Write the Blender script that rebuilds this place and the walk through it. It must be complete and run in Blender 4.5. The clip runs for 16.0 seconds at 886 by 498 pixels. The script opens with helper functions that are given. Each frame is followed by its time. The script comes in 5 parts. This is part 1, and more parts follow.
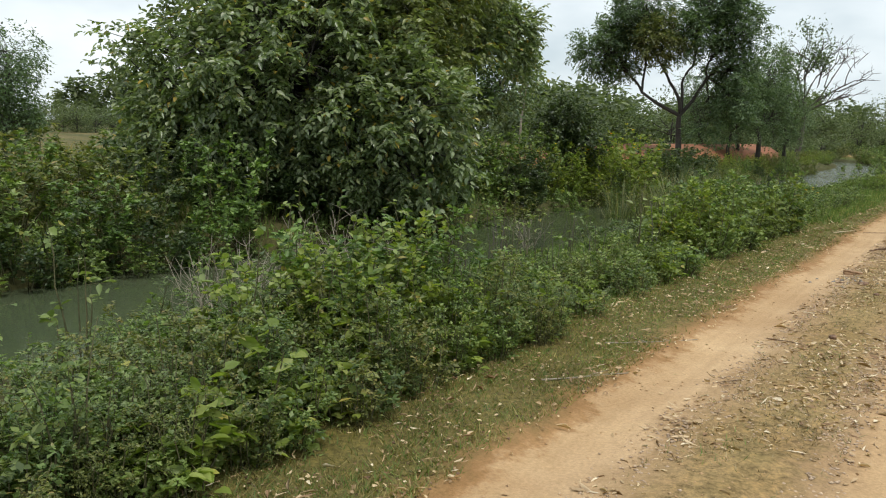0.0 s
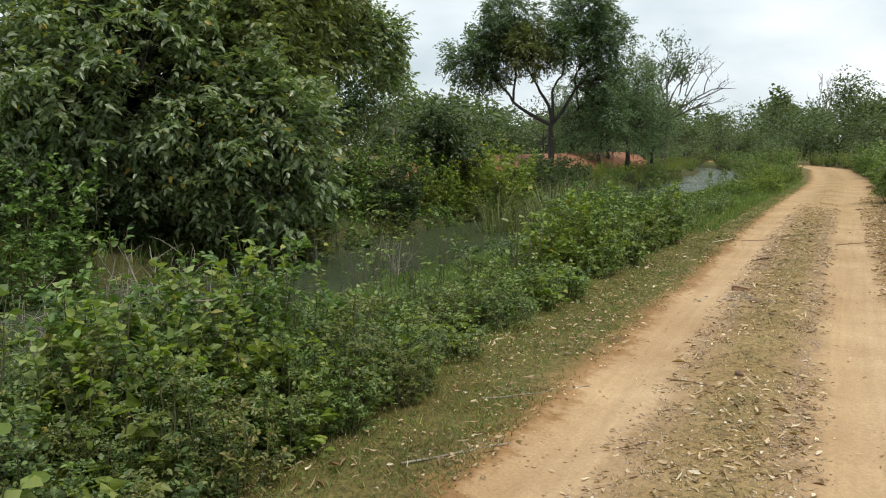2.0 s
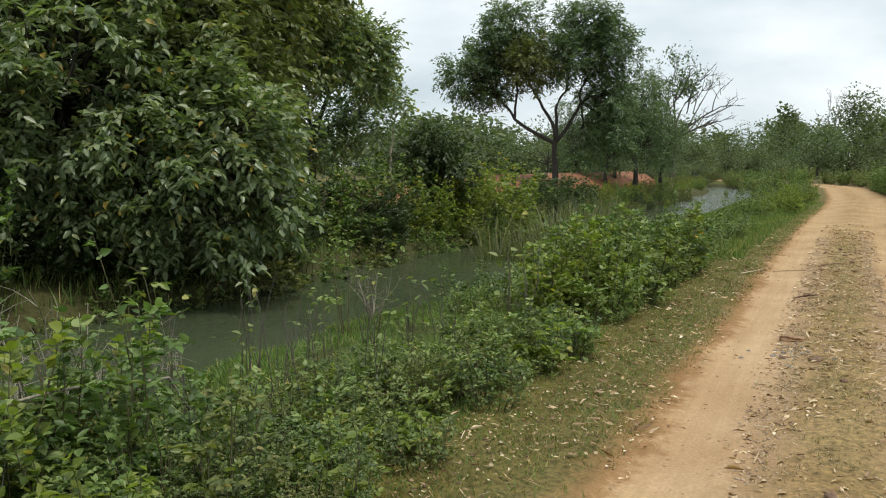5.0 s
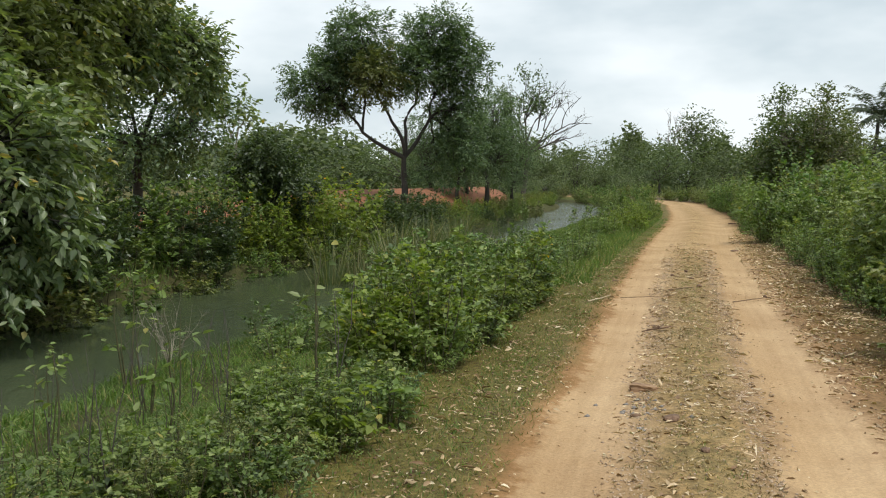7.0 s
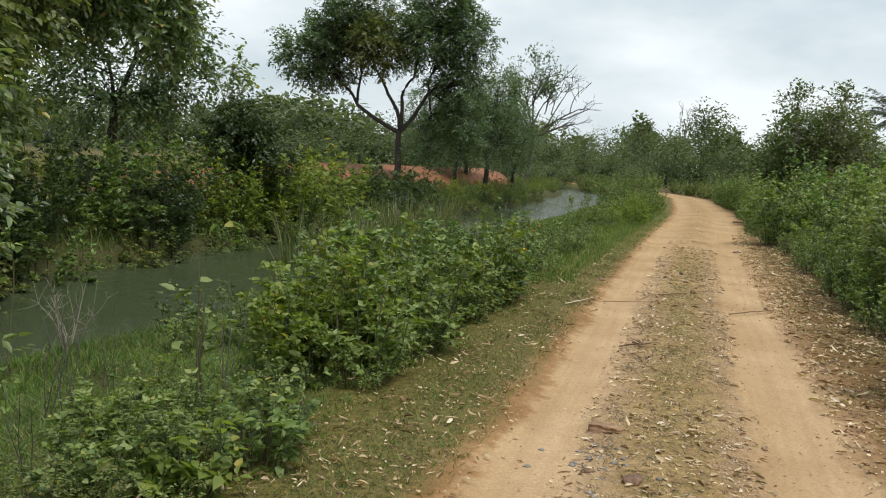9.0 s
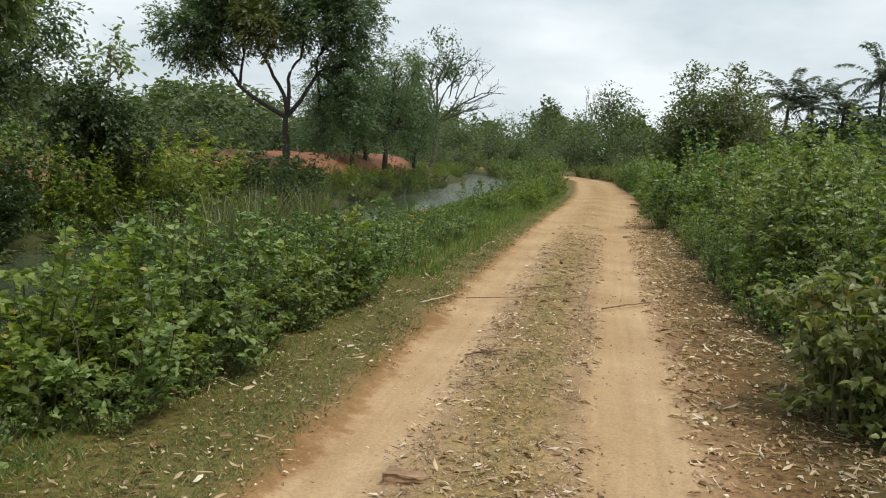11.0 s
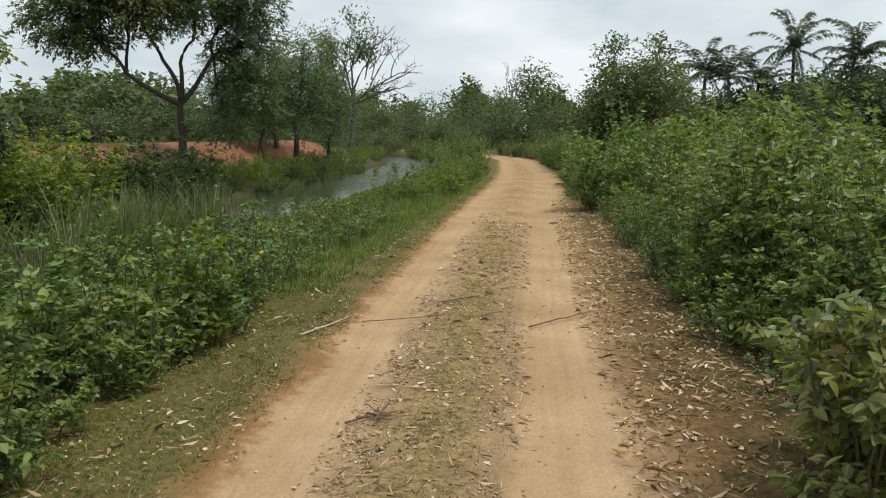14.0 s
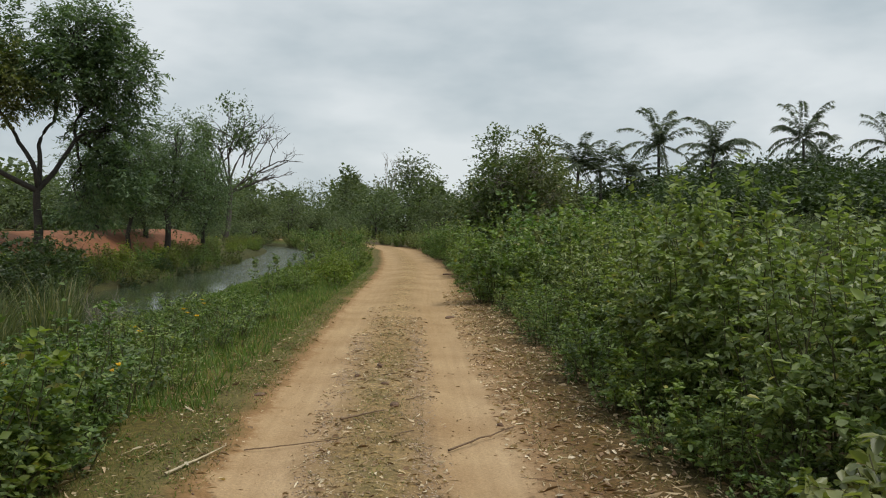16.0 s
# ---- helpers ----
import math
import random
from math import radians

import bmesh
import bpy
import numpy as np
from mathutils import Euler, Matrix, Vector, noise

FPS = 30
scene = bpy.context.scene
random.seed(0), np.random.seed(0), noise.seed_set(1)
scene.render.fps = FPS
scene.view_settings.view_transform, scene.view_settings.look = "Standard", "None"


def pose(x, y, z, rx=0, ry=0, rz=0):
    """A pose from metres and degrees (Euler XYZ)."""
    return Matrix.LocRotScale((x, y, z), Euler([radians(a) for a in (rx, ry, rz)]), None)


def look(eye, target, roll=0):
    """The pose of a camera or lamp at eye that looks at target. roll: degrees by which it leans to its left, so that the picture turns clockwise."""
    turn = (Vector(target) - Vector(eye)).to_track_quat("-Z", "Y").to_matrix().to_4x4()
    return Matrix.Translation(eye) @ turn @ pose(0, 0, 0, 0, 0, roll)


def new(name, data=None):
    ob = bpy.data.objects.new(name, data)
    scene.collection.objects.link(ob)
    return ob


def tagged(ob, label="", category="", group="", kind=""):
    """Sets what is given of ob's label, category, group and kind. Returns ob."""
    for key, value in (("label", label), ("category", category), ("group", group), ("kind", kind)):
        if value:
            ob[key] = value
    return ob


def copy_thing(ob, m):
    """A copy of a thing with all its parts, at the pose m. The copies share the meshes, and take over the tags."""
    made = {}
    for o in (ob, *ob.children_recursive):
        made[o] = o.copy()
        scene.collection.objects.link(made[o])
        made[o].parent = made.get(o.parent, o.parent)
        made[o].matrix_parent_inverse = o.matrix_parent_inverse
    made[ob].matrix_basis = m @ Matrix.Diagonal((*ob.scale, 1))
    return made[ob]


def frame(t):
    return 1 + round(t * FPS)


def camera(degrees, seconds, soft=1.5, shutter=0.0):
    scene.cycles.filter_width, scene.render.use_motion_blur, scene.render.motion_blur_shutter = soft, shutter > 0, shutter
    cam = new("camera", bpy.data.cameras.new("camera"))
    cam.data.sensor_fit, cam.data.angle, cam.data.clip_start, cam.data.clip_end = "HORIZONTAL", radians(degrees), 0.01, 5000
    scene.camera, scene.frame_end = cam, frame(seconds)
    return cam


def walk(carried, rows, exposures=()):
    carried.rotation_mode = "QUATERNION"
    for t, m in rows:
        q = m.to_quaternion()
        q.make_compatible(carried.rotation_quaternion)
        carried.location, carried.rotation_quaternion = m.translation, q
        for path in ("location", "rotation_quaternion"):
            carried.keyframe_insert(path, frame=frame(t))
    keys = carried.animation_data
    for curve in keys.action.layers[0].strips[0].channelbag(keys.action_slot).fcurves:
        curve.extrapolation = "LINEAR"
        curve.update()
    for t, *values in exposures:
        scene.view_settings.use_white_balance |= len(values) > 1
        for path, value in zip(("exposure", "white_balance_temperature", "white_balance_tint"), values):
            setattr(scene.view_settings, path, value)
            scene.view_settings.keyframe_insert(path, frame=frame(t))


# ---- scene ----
cam = camera(55.0, 16.0, soft=1.1)
# seconds, eye, target, roll
ROWS = [
    (0, (0.016, 0.045, 1.455), (-0.343, 1.993, 1.178), 1.5),
    (0.5, (0.091, 0.284, 1.476), (-0.223, 2.239, 1.196), 1.0),
    (1, (0.049, 0.595, 1.447), (-0.262, 2.552, 1.177), 0.2),
    (1.5, (-0.007, 0.925, 1.436), (-0.112, 2.904, 1.164), 0.3),
    (2, (0.064, 1.194, 1.459), (-0.018, 3.177, 1.217), 0.3),
    (2.5, (0.088, 1.47, 1.448), (0.004, 3.459, 1.256), -0.8),
    (3, (0.038, 1.839, 1.437), (-0.065, 3.831, 1.292), -1.6),
    (3.5, (0.082, 2.136, 1.416), (-0.016, 4.127, 1.258), 0.2),
    (6, (0.391, 3.603, 1.434), (0.309, 5.591, 1.233), -0.6),
    (6.5, (0.486, 3.932, 1.461), (0.533, 5.924, 1.285), -1.0),
    (7, (0.664, 4.233, 1.466), (0.898, 6.213, 1.305), 0.5),
    (7.5, (0.766, 4.529, 1.455), (0.996, 6.511, 1.321), 0.7),
    (8, (0.855, 4.902, 1.454), (1.104, 6.881, 1.311), 1.2),
    (8.5, (1.066, 5.152, 1.45), (1.431, 7.11, 1.261), 3.3),
    (9, (1.261, 5.398, 1.463), (1.487, 7.374, 1.254), 3.9),
    (9.5, (1.447, 5.638, 1.472), (1.709, 7.61, 1.261), 5.0),
    (10, (1.694, 5.909, 1.449), (2.109, 7.855, 1.244), 5.6),
    (12.5, (2.443, 7.094, 1.485), (2.793, 9.047, 1.231), 0.4),
    (13, (2.523, 7.42, 1.477), (2.889, 9.37, 1.227), -0.3),
    (13.5, (2.721, 7.706, 1.494), (3.205, 9.629, 1.233), -0.6),
    (14, (2.803, 7.965, 1.514), (3.386, 9.86, 1.248), 1.0),
    (14.5, (2.787, 8.276, 1.467), (3.418, 10.155, 1.204), 2.1),
    (15, (2.863, 8.516, 1.487), (3.595, 10.359, 1.223), 2.2),
    (15.5, (2.964, 8.761, 1.509), (3.829, 10.55, 1.285), 1.4),
    (16, (2.964, 9.032, 1.501), (3.814, 10.841, 1.449), 1.2),
]
walk(cam, [(t, look(eye, target, roll)) for t, eye, target, roll in ROWS],
     [(0.0, 0.12), (7.0, 0.05), (12.5, -0.05), (14.5, -0.1), (15.5, -0.14), (16.0, -0.38)])

# ---- world and light ----
SUN_EL, SUN_AZ = 68.0, 140.0
world = bpy.data.worlds.new("overcast_sky")
scene.world = world
world.use_nodes = True
wn, wl = world.node_tree.nodes, world.node_tree.links
wn.clear()
sky = wn.new("ShaderNodeTexSky")
sky.sky_type, sky.sun_disc = "NISHITA", False
sky.sun_elevation, sky.sun_rotation = radians(SUN_EL), radians(SUN_AZ)
sky.air_density, sky.dust_density = 1.0, 2.0
dim = wn.new("ShaderNodeVectorMath")
dim.operation = "SCALE"
dim.inputs["Scale"].default_value = 0.12
wl.new(sky.outputs[0], dim.inputs[0])
co = wn.new("ShaderNodeTexCoord")
mp = wn.new("ShaderNodeMapping")
mp.inputs["Scale"].default_value = (1.0, 1.0, 2.6)
wl.new(co.outputs["Generated"], mp.inputs[0])
cn = wn.new("ShaderNodeTexNoise")
cn.inputs["Scale"].default_value, cn.inputs["Detail"].default_value, cn.inputs["Roughness"].default_value = 2.8, 5.0, 0.52
wl.new(mp.outputs[0], cn.inputs["Vector"])
cr = wn.new("ShaderNodeValToRGB")
cr.color_ramp.elements[0].position, cr.color_ramp.elements[0].color = 0.33, (0.63, 0.73, 0.78, 1)
cr.color_ramp.elements[1].position, cr.color_ramp.elements[1].color = 0.58, (0.985, 1.05, 1.075, 1)
wl.new(cn.outputs["Fac"], cr.inputs[0])
cm = wn.new("ShaderNodeMix")
cm.data_type = "RGBA"
cm.inputs["Factor"].default_value = 0.9
wl.new(dim.outputs[0], cm.inputs["A"])
wl.new(cr.outputs[0], cm.inputs["B"])
bg = wn.new("ShaderNodeBackground")
bg.inputs["Strength"].default_value = 1.0
wl.new(cm.outputs["Result"], bg.inputs[0])
wo = wn.new("ShaderNodeOutputWorld")
wl.new(bg.outputs[0], wo.inputs[0])
sun_data = bpy.data.lights.new("sun", "SUN")
sun_data.energy, sun_data.angle, sun_data.color = 2.25, radians(12), (1.0, 0.97, 0.91)
sun = new("sun", sun_data)
az, el = radians(SUN_AZ), radians(SUN_EL)
sun.matrix_world = look((30 * math.sin(az) * math.cos(el), 30 * math.cos(az) * math.cos(el), 30 * math.sin(el)), (0, 0, 0))
sun.location = (60, 40, 90)

# ---- materials ----


def nodes_of(name, rough=0.8):
    mat = bpy.data.materials.new(name)
    mat.use_nodes = True
    n, l = mat.node_tree.nodes, mat.node_tree.links
    b = n["Principled BSDF"]
    b.inputs["Roughness"].default_value = rough
    return mat, n, l, b


def ramp(n, stops):
    r = n.new("ShaderNodeValToRGB")
    e = r.color_ramp.elements
    while len(e) < len(stops):
        e.new(0.5)
    for k, (p, c) in enumerate(stops):
        e[k].position, e[k].color = p, (*c, 1)
    return r


def noise_tex(n, l, vec, scale, detail=4.0, rough=0.6):
    t = n.new("ShaderNodeTexNoise")
    t.inputs["Scale"].default_value, t.inputs["Detail"].default_value, t.inputs["Roughness"].default_value = scale, detail, rough
    if vec is not None:
        l.new(vec, t.inputs["Vector"])
    return t


def mix_col(n, l, fac, a, b, mode="MIX"):
    m = n.new("ShaderNodeMix")
    m.data_type, m.blend_type = "RGBA", mode
    for sock, v in (("Factor", fac), ("A", a), ("B", b)):
        if isinstance(v, (int, float)):
            m.inputs[sock].default_value = v
        elif isinstance(v, tuple):
            m.inputs[sock].default_value = (*v, 1)
        else:
            l.new(v, m.inputs[sock])
    return m.outputs["Result"]


def leaf_mat(name, dark, mid, light, odd=None, odd_at=0.95, gloss=0.46, through_light=0.3, hue=(0.492, 0.518), spec=0.42):
    """Leaves: each one has its own shade, some have turned."""
    mat, n, l, b = nodes_of(name, gloss)
    g = n.new("ShaderNodeNewGeometry")
    stops = [(0.0, dark), (0.5, mid), (odd_at - 0.1, light)]
    if odd:
        stops += [(odd_at, light), (min(odd_at + 0.02, 1), odd)]
    r = ramp(n, stops)
    l.new(g.outputs["Random Per Island"], r.inputs[0])
    o = n.new("ShaderNodeObjectInfo")
    tc = n.new("ShaderNodeTexCoord")
    big = noise_tex(n, l, tc.outputs["Object"], 1.7, 2)
    shade = n.new("ShaderNodeMapRange")
    l.new(big.outputs["Fac"], shade.inputs[0])
    shade.inputs[1].default_value, shade.inputs[2].default_value = 0.3, 0.7
    shade.inputs[3].default_value, shade.inputs[4].default_value = 0.75, 1.25
    hsv = n.new("ShaderNodeHueSaturation")
    hr = n.new("ShaderNodeMapRange")
    l.new(o.outputs["Random"], hr.inputs[0])
    hr.inputs[3].default_value, hr.inputs[4].default_value = hue
    l.new(hr.outputs[0], hsv.inputs["Hue"])
    l.new(shade.outputs[0], hsv.inputs["Value"])
    l.new(r.outputs[0], hsv.inputs["Color"])
    l.new(hsv.outputs[0], b.inputs["Base Color"])
    b.inputs["Specular IOR Level"].default_value = spec
    tr = n.new("ShaderNodeBsdfTranslucent")
    warm = mix_col(n, l, 1.0, hsv.outputs[0], (1.3, 1.5, 0.5), "MULTIPLY")
    l.new(warm, tr.inputs[0])
    mx = n.new("ShaderNodeMixShader")
    mx.inputs[0].default_value = through_light
    l.new(b.outputs[0], mx.inputs[1])
    l.new(tr.outputs[0], mx.inputs[2])
    l.new(mx.outputs[0], n["Material Output"].inputs[0])
    return mat


def grain_mat(name, a, c, scale=20.0, rough=0.85, bump=0.3, dist=0.01):
    """Bark, twigs, soil clods, stones."""
    mat, n, l, b = nodes_of(name, rough)
    tc = n.new("ShaderNodeTexCoord")
    t = noise_tex(n, l, tc.outputs["Object"], scale, 6, 0.65)
    big = noise_tex(n, l, tc.outputs["Object"], scale * 0.12, 3)
    r = ramp(n, [(0.3, a), (0.7, c)])
    l.new(t.outputs["Fac"], r.inputs[0])
    d = ramp(n, [(0.3, (0.7, 0.7, 0.7)), (0.7, (1.2, 1.2, 1.2))])
    l.new(big.outputs["Fac"], d.inputs[0])
    l.new(mix_col(n, l, 1.0, r.outputs[0], d.outputs[0], "MULTIPLY"), b.inputs["Base Color"])
    bp = n.new("ShaderNodeBump")
    bp.inputs["Strength"].default_value, bp.inputs["Distance"].default_value = bump, dist
    l.new(t.outputs["Fac"], bp.inputs["Height"])
    l.new(bp.outputs[0], b.inputs["Normal"])
    return mat


def ground_mat():
    """Sandy ruts, stony middle, dry verge, soil under the weeds; the UV map holds metres along and across the track."""
    mat, n, l, b = nodes_of("earth_track", 0.95)
    b.inputs["Specular IOR Level"].default_value = 0.15
    uv = n.new("ShaderNodeUVMap")
    uv.uv_map = "track"
    geo = n.new("ShaderNodeNewGeometry")
    pos = geo.outputs["Position"]
    sep = n.new("ShaderNodeSeparateXYZ")
    l.new(uv.outputs[0], sep.inputs[0])
    w1 = noise_tex(n, l, pos, 1.3, 5, 0.65)
    w2 = noise_tex(n, l, pos, 9.0, 4, 0.7)

    def math_n(op, a, c):
        m = n.new("ShaderNodeMath")
        m.operation = op
        for k, v in enumerate((a, c)):
            if isinstance(v, (int, float)):
                m.inputs[k].default_value = v
            else:
                l.new(v, m.inputs[k])
        return m.outputs[0]

    wob = math_n("ADD", math_n("MULTIPLY", math_n("SUBTRACT", w1.outputs["Fac"], 0.5), 0.5), math_n("MULTIPLY", math_n("SUBTRACT", w2.outputs["Fac"], 0.5), 0.34))
    d = math_n("ADD", sep.outputs["Y"], wob)
    fac = math_n("DIVIDE", math_n("ADD", d, 3.0), 8.0)
    sand, sand2 = (0.45, 0.31, 0.17), (0.49, 0.348, 0.205)
    grit, verge, soil, green = (0.36, 0.25, 0.138), (0.13, 0.113, 0.032), (0.085, 0.065, 0.035), (0.08, 0.11, 0.03)
    # right verge, 2.4 to 2.9: green-brown earth, darkened further as the bushes' shade
    stops = [(-2.95, (0.06, 0.064, 0.025)), (-2.2, green), (-0.9, verge), (-0.2, (0.14, 0.12, 0.045)), (0.05, (0.305, 0.178, 0.08)), (0.14, sand), (0.47, sand2), (0.62, grit),
             (0.82, (0.30, 0.215, 0.105)), (1.0, (0.265, 0.197, 0.09)), (1.15, (0.29, 0.21, 0.10)), (1.32, (0.33, 0.225, 0.125)), (1.45, sand), (1.88, sand2), (2.08, (0.30, 0.19, 0.10)), (2.4, (0.155, 0.095, 0.041)), (2.9, (0.10, 0.08, 0.034)), (3.4, soil)]
    base = ramp(n, [((v + 3.0) / 8.0, c) for v, c in stops])
    l.new(fac, base.inputs[0])
    # further on the middle is worn to sand as well
    worn = n.new("ShaderNodeMapRange")
    l.new(sep.outputs["X"], worn.inputs[0])
    worn.inputs[1].default_value, worn.inputs[2].default_value, worn.inputs[4].default_value = 15.0, 24.0, 0.75
    wr = ramp(n, [(0.0, (0, 0, 0)), (0.36, (0, 0, 0)), (0.40, (1, 1, 1)), (0.64, (1, 1, 1)), (0.685, (0, 0, 0))])
    l.new(fac, wr.inputs[0])
    based = mix_col(n, l, math_n("MULTIPLY", worn.outputs[0], wr.outputs[0]), base.outputs[0], (0.42, 0.29, 0.15))
    # patches of moss and turf off the ruts
    pn = noise_tex(n, l, pos, 2.2, 4, 0.6)
    pr = ramp(n, [(0.5, (0, 0, 0)), (0.7, (0.4, 0.4, 0.4))])
    l.new(pn.outputs["Fac"], pr.inputs[0])
    rr = ramp(n, [(0.0, (1, 1, 1)), (0.355, (1, 1, 1)), (0.37, (0, 0, 0)), (0.455, (0, 0, 0)), (0.48, (1, 1, 1)), (0.52, (1, 1, 1)), (0.545, (0, 0, 0)), (0.62, (0, 0, 0)), (0.66, (1, 1, 1))])
    l.new(fac, rr.inputs[0])
    based = mix_col(n, l, math_n("MULTIPLY", pr.outputs[0], rr.outputs[0]), based, (0.115, 0.112, 0.042))
    # tufts and crumbs off the ruts
    mn = noise_tex(n, l, pos, 21.0, 6, 0.8)
    mr = ramp(n, [(0.34, (0.36, 0.35, 0.33)), (0.5, (1, 1, 1)), (0.66, (1.6, 1.5, 1.4))])
    l.new(mn.outputs["Fac"], mr.inputs[0])
    based = mix_col(n, l, rr.outputs[0], based, mix_col(n, l, 1.0, based, mr.outputs[0], "MULTIPLY"))
    # fields far from the track
    far = n.new("ShaderNodeMapRange")
    l.new(math_n("ABSOLUTE", sep.outputs["Y"], 0), far.inputs[0])
    far.inputs[1].default_value, far.inputs[2].default_value = 6.0, 12.0
    fieldn = noise_tex(n, l, pos, 0.25, 5)
    field = ramp(n, [(0.35, (0.075, 0.085, 0.03)), (0.65, (0.16, 0.13, 0.055))])
    l.new(fieldn.outputs["Fac"], field.inputs[0])
    c1 = mix_col(n, l, far.outputs[0], based, field.outputs[0])
    # grains and stains
    fine = noise_tex(n, l, pos, 55.0, 5, 0.75)
    fr = ramp(n, [(0.3, (0.72, 0.72, 0.72)), (0.7, (1.25, 1.25, 1.25))])
    l.new(fine.outputs["Fac"], fr.inputs[0])
    c2 = mix_col(n, l, 0.8, c1, fr.outputs[0], "MULTIPLY")
    # wheel marks along the ruts
    tm = n.new("ShaderNodeMapping")
    tm.inputs["Scale"].default_value = (0.5, 15.0, 1.0)
    l.new(uv.outputs[0], tm.inputs[0])
    tn = noise_tex(n, l, tm.outputs[0], 1.0, 4, 0.6)
    tr = ramp(n, [(0.3, (0.9, 0.88, 0.86)), (0.65, (1.05, 1.05, 1.05))])
    l.new(tn.outputs["Fac"], tr.inputs[0])
    c2 = mix_col(n, l, 0.85, c2, mix_col(n, l, 1.0, c2, tr.outputs[0], "MULTIPLY"))
    stain = noise_tex(n, l, pos, 0.9, 5, 0.6)
    sr = ramp(n, [(0.3, (0.82, 0.76, 0.7)), (0.7, (1.1, 1.1, 1.1))])
    l.new(stain.outputs["Fac"], sr.inputs[0])
    c3 = mix_col(n, l, 1.0, c2, sr.outputs[0], "MULTIPLY")
    l.new(c3, b.inputs["Base Color"])
    bp = n.new("ShaderNodeBump")
    bp.inputs["Strength"].default_value, bp.inputs["Distance"].default_value = 0.6, 0.012
    l.new(math_n("ADD", math_n("ADD", fine.outputs["Fac"], math_n("MULTIPLY", tn.outputs["Fac"], 0.4)), math_n("MULTIPLY", w2.outputs["Fac"], 2.0)), bp.inputs["Height"])
    l.new(bp.outputs[0], b.inputs["Normal"])
    return mat


def water_mat():
    mat, n, l, b = nodes_of("murky_water", 0.06)
    b.inputs["IOR"].default_value = 1.33
    geo = n.new("ShaderNodeNewGeometry")
    c = noise_tex(n, l, geo.outputs["Position"], 0.35, 3)
    r = ramp(n, [(0.3, (0.05, 0.066, 0.035)), (0.7, (0.068, 0.083, 0.045))])
    l.new(c.outputs["Fac"], r.inputs[0])
    l.new(r.outputs[0], b.inputs["Base Color"])
    mp = n.new("ShaderNodeMapping")
    mp.inputs["Rotation"].default_value = (0, 0, radians(22))
    mp.inputs["Scale"].default_value = (1.0, 0.5, 1.0)
    l.new(geo.outputs["Position"], mp.inputs[0])
    rip = noise_tex(n, l, mp.outputs[0], 7.0, 4, 0.6)
    bp = n.new("ShaderNodeBump")
    bp.inputs["Distance"].default_value = 0.07
    ruffle = noise_tex(n, l, geo.outputs["Position"], 0.22, 3, 0.6)
    rf = n.new("ShaderNodeMapRange")
    l.new(ruffle.outputs["Fac"], rf.inputs[0])
    rf.inputs[1].default_value, rf.inputs[2].default_value, rf.inputs[3].default_value, rf.inputs[4].default_value = 0.44, 0.62, 0.06, 0.6
    # the wind ruffles the open reach beyond the trees
    ps = n.new("ShaderNodeSeparateXYZ")
    l.new(geo.outputs["Position"], ps.inputs[0])
    reach = n.new("ShaderNodeMapRange")
    l.new(ps.outputs["Y"], reach.inputs[0])
    reach.inputs[1].default_value, reach.inputs[2].default_value, reach.inputs[4].default_value = 34.0, 46.0, 1.0
    both = n.new("ShaderNodeMath")
    both.operation = "ADD"
    l.new(rf.outputs[0], both.inputs[0])
    l.new(reach.outputs[0], both.inputs[1])
    l.new(both.outputs[0], bp.inputs["Strength"])
    l.new(rip.outputs["Fac"], bp.inputs["Height"])
    l.new(bp.outputs[0], b.inputs["Normal"])
    return mat


M_GROUND, M_WATER = ground_mat(), water_mat()
M_BUSH = leaf_mat("weed_leaves", (0.062, 0.10, 0.024), (0.135, 0.2, 0.048), (0.225, 0.29, 0.09), (0.30, 0.27, 0.07), 0.97)
M_WEED = leaf_mat("dull_weed_leaves", (0.05, 0.078, 0.022), (0.108, 0.155, 0.042), (0.185, 0.235, 0.08), (0.26, 0.21, 0.07), 0.96)
M_LIME = leaf_mat("lime_leaves", (0.09, 0.132, 0.034), (0.175, 0.232, 0.058), (0.265, 0.315, 0.108), (0.32, 0.29, 0.07), 0.97, hue=(0.492, 0.512))
M_BRIGHT = leaf_mat("bright_leaves", (0.10, 0.145, 0.026), (0.19, 0.245, 0.046), (0.28, 0.32, 0.085), (0.40, 0.34, 0.08), 0.96, 0.45, 0.42, hue=(0.49, 0.505))
M_TREE = leaf_mat("tree_leaves", (0.085, 0.122, 0.058), (0.165, 0.215, 0.10), (0.28, 0.32, 0.18), (0.40, 0.29, 0.06), 0.97, 0.32, 0.36, spec=0.55)
M_DARK = leaf_mat("dark_leaves", (0.034, 0.056, 0.022), (0.055, 0.085, 0.03), (0.085, 0.115, 0.042), None, 1.0, 0.42, 0.3)
M_OLIVE = leaf_mat("olive_leaves", (0.08, 0.10, 0.028), (0.145, 0.165, 0.046), (0.22, 0.22, 0.066), (0.26, 0.20, 0.07), 0.95)
# far foliage: distance haze is mixed into the leaf colour, paler and bluer
M_FAR = leaf_mat("hazed_far_leaves", (0.08, 0.102, 0.06), (0.122, 0.15, 0.082), (0.175, 0.20, 0.11), None, 1.0, 0.75, spec=0.15)
# yellow-olive leaves, with sunshine on the large tree put into their colour
M_YELLOW = leaf_mat("sunlit_yellow_leaves", (0.10, 0.122, 0.045), (0.175, 0.20, 0.07), (0.27, 0.29, 0.125), (0.38, 0.28, 0.06), 0.97, 0.36, 0.3, spec=0.5)
M_GREY = leaf_mat("grey_green_leaves", (0.055, 0.085, 0.045), (0.10, 0.145, 0.072), (0.165, 0.215, 0.115), None, 1.0, 0.5, 0.36)
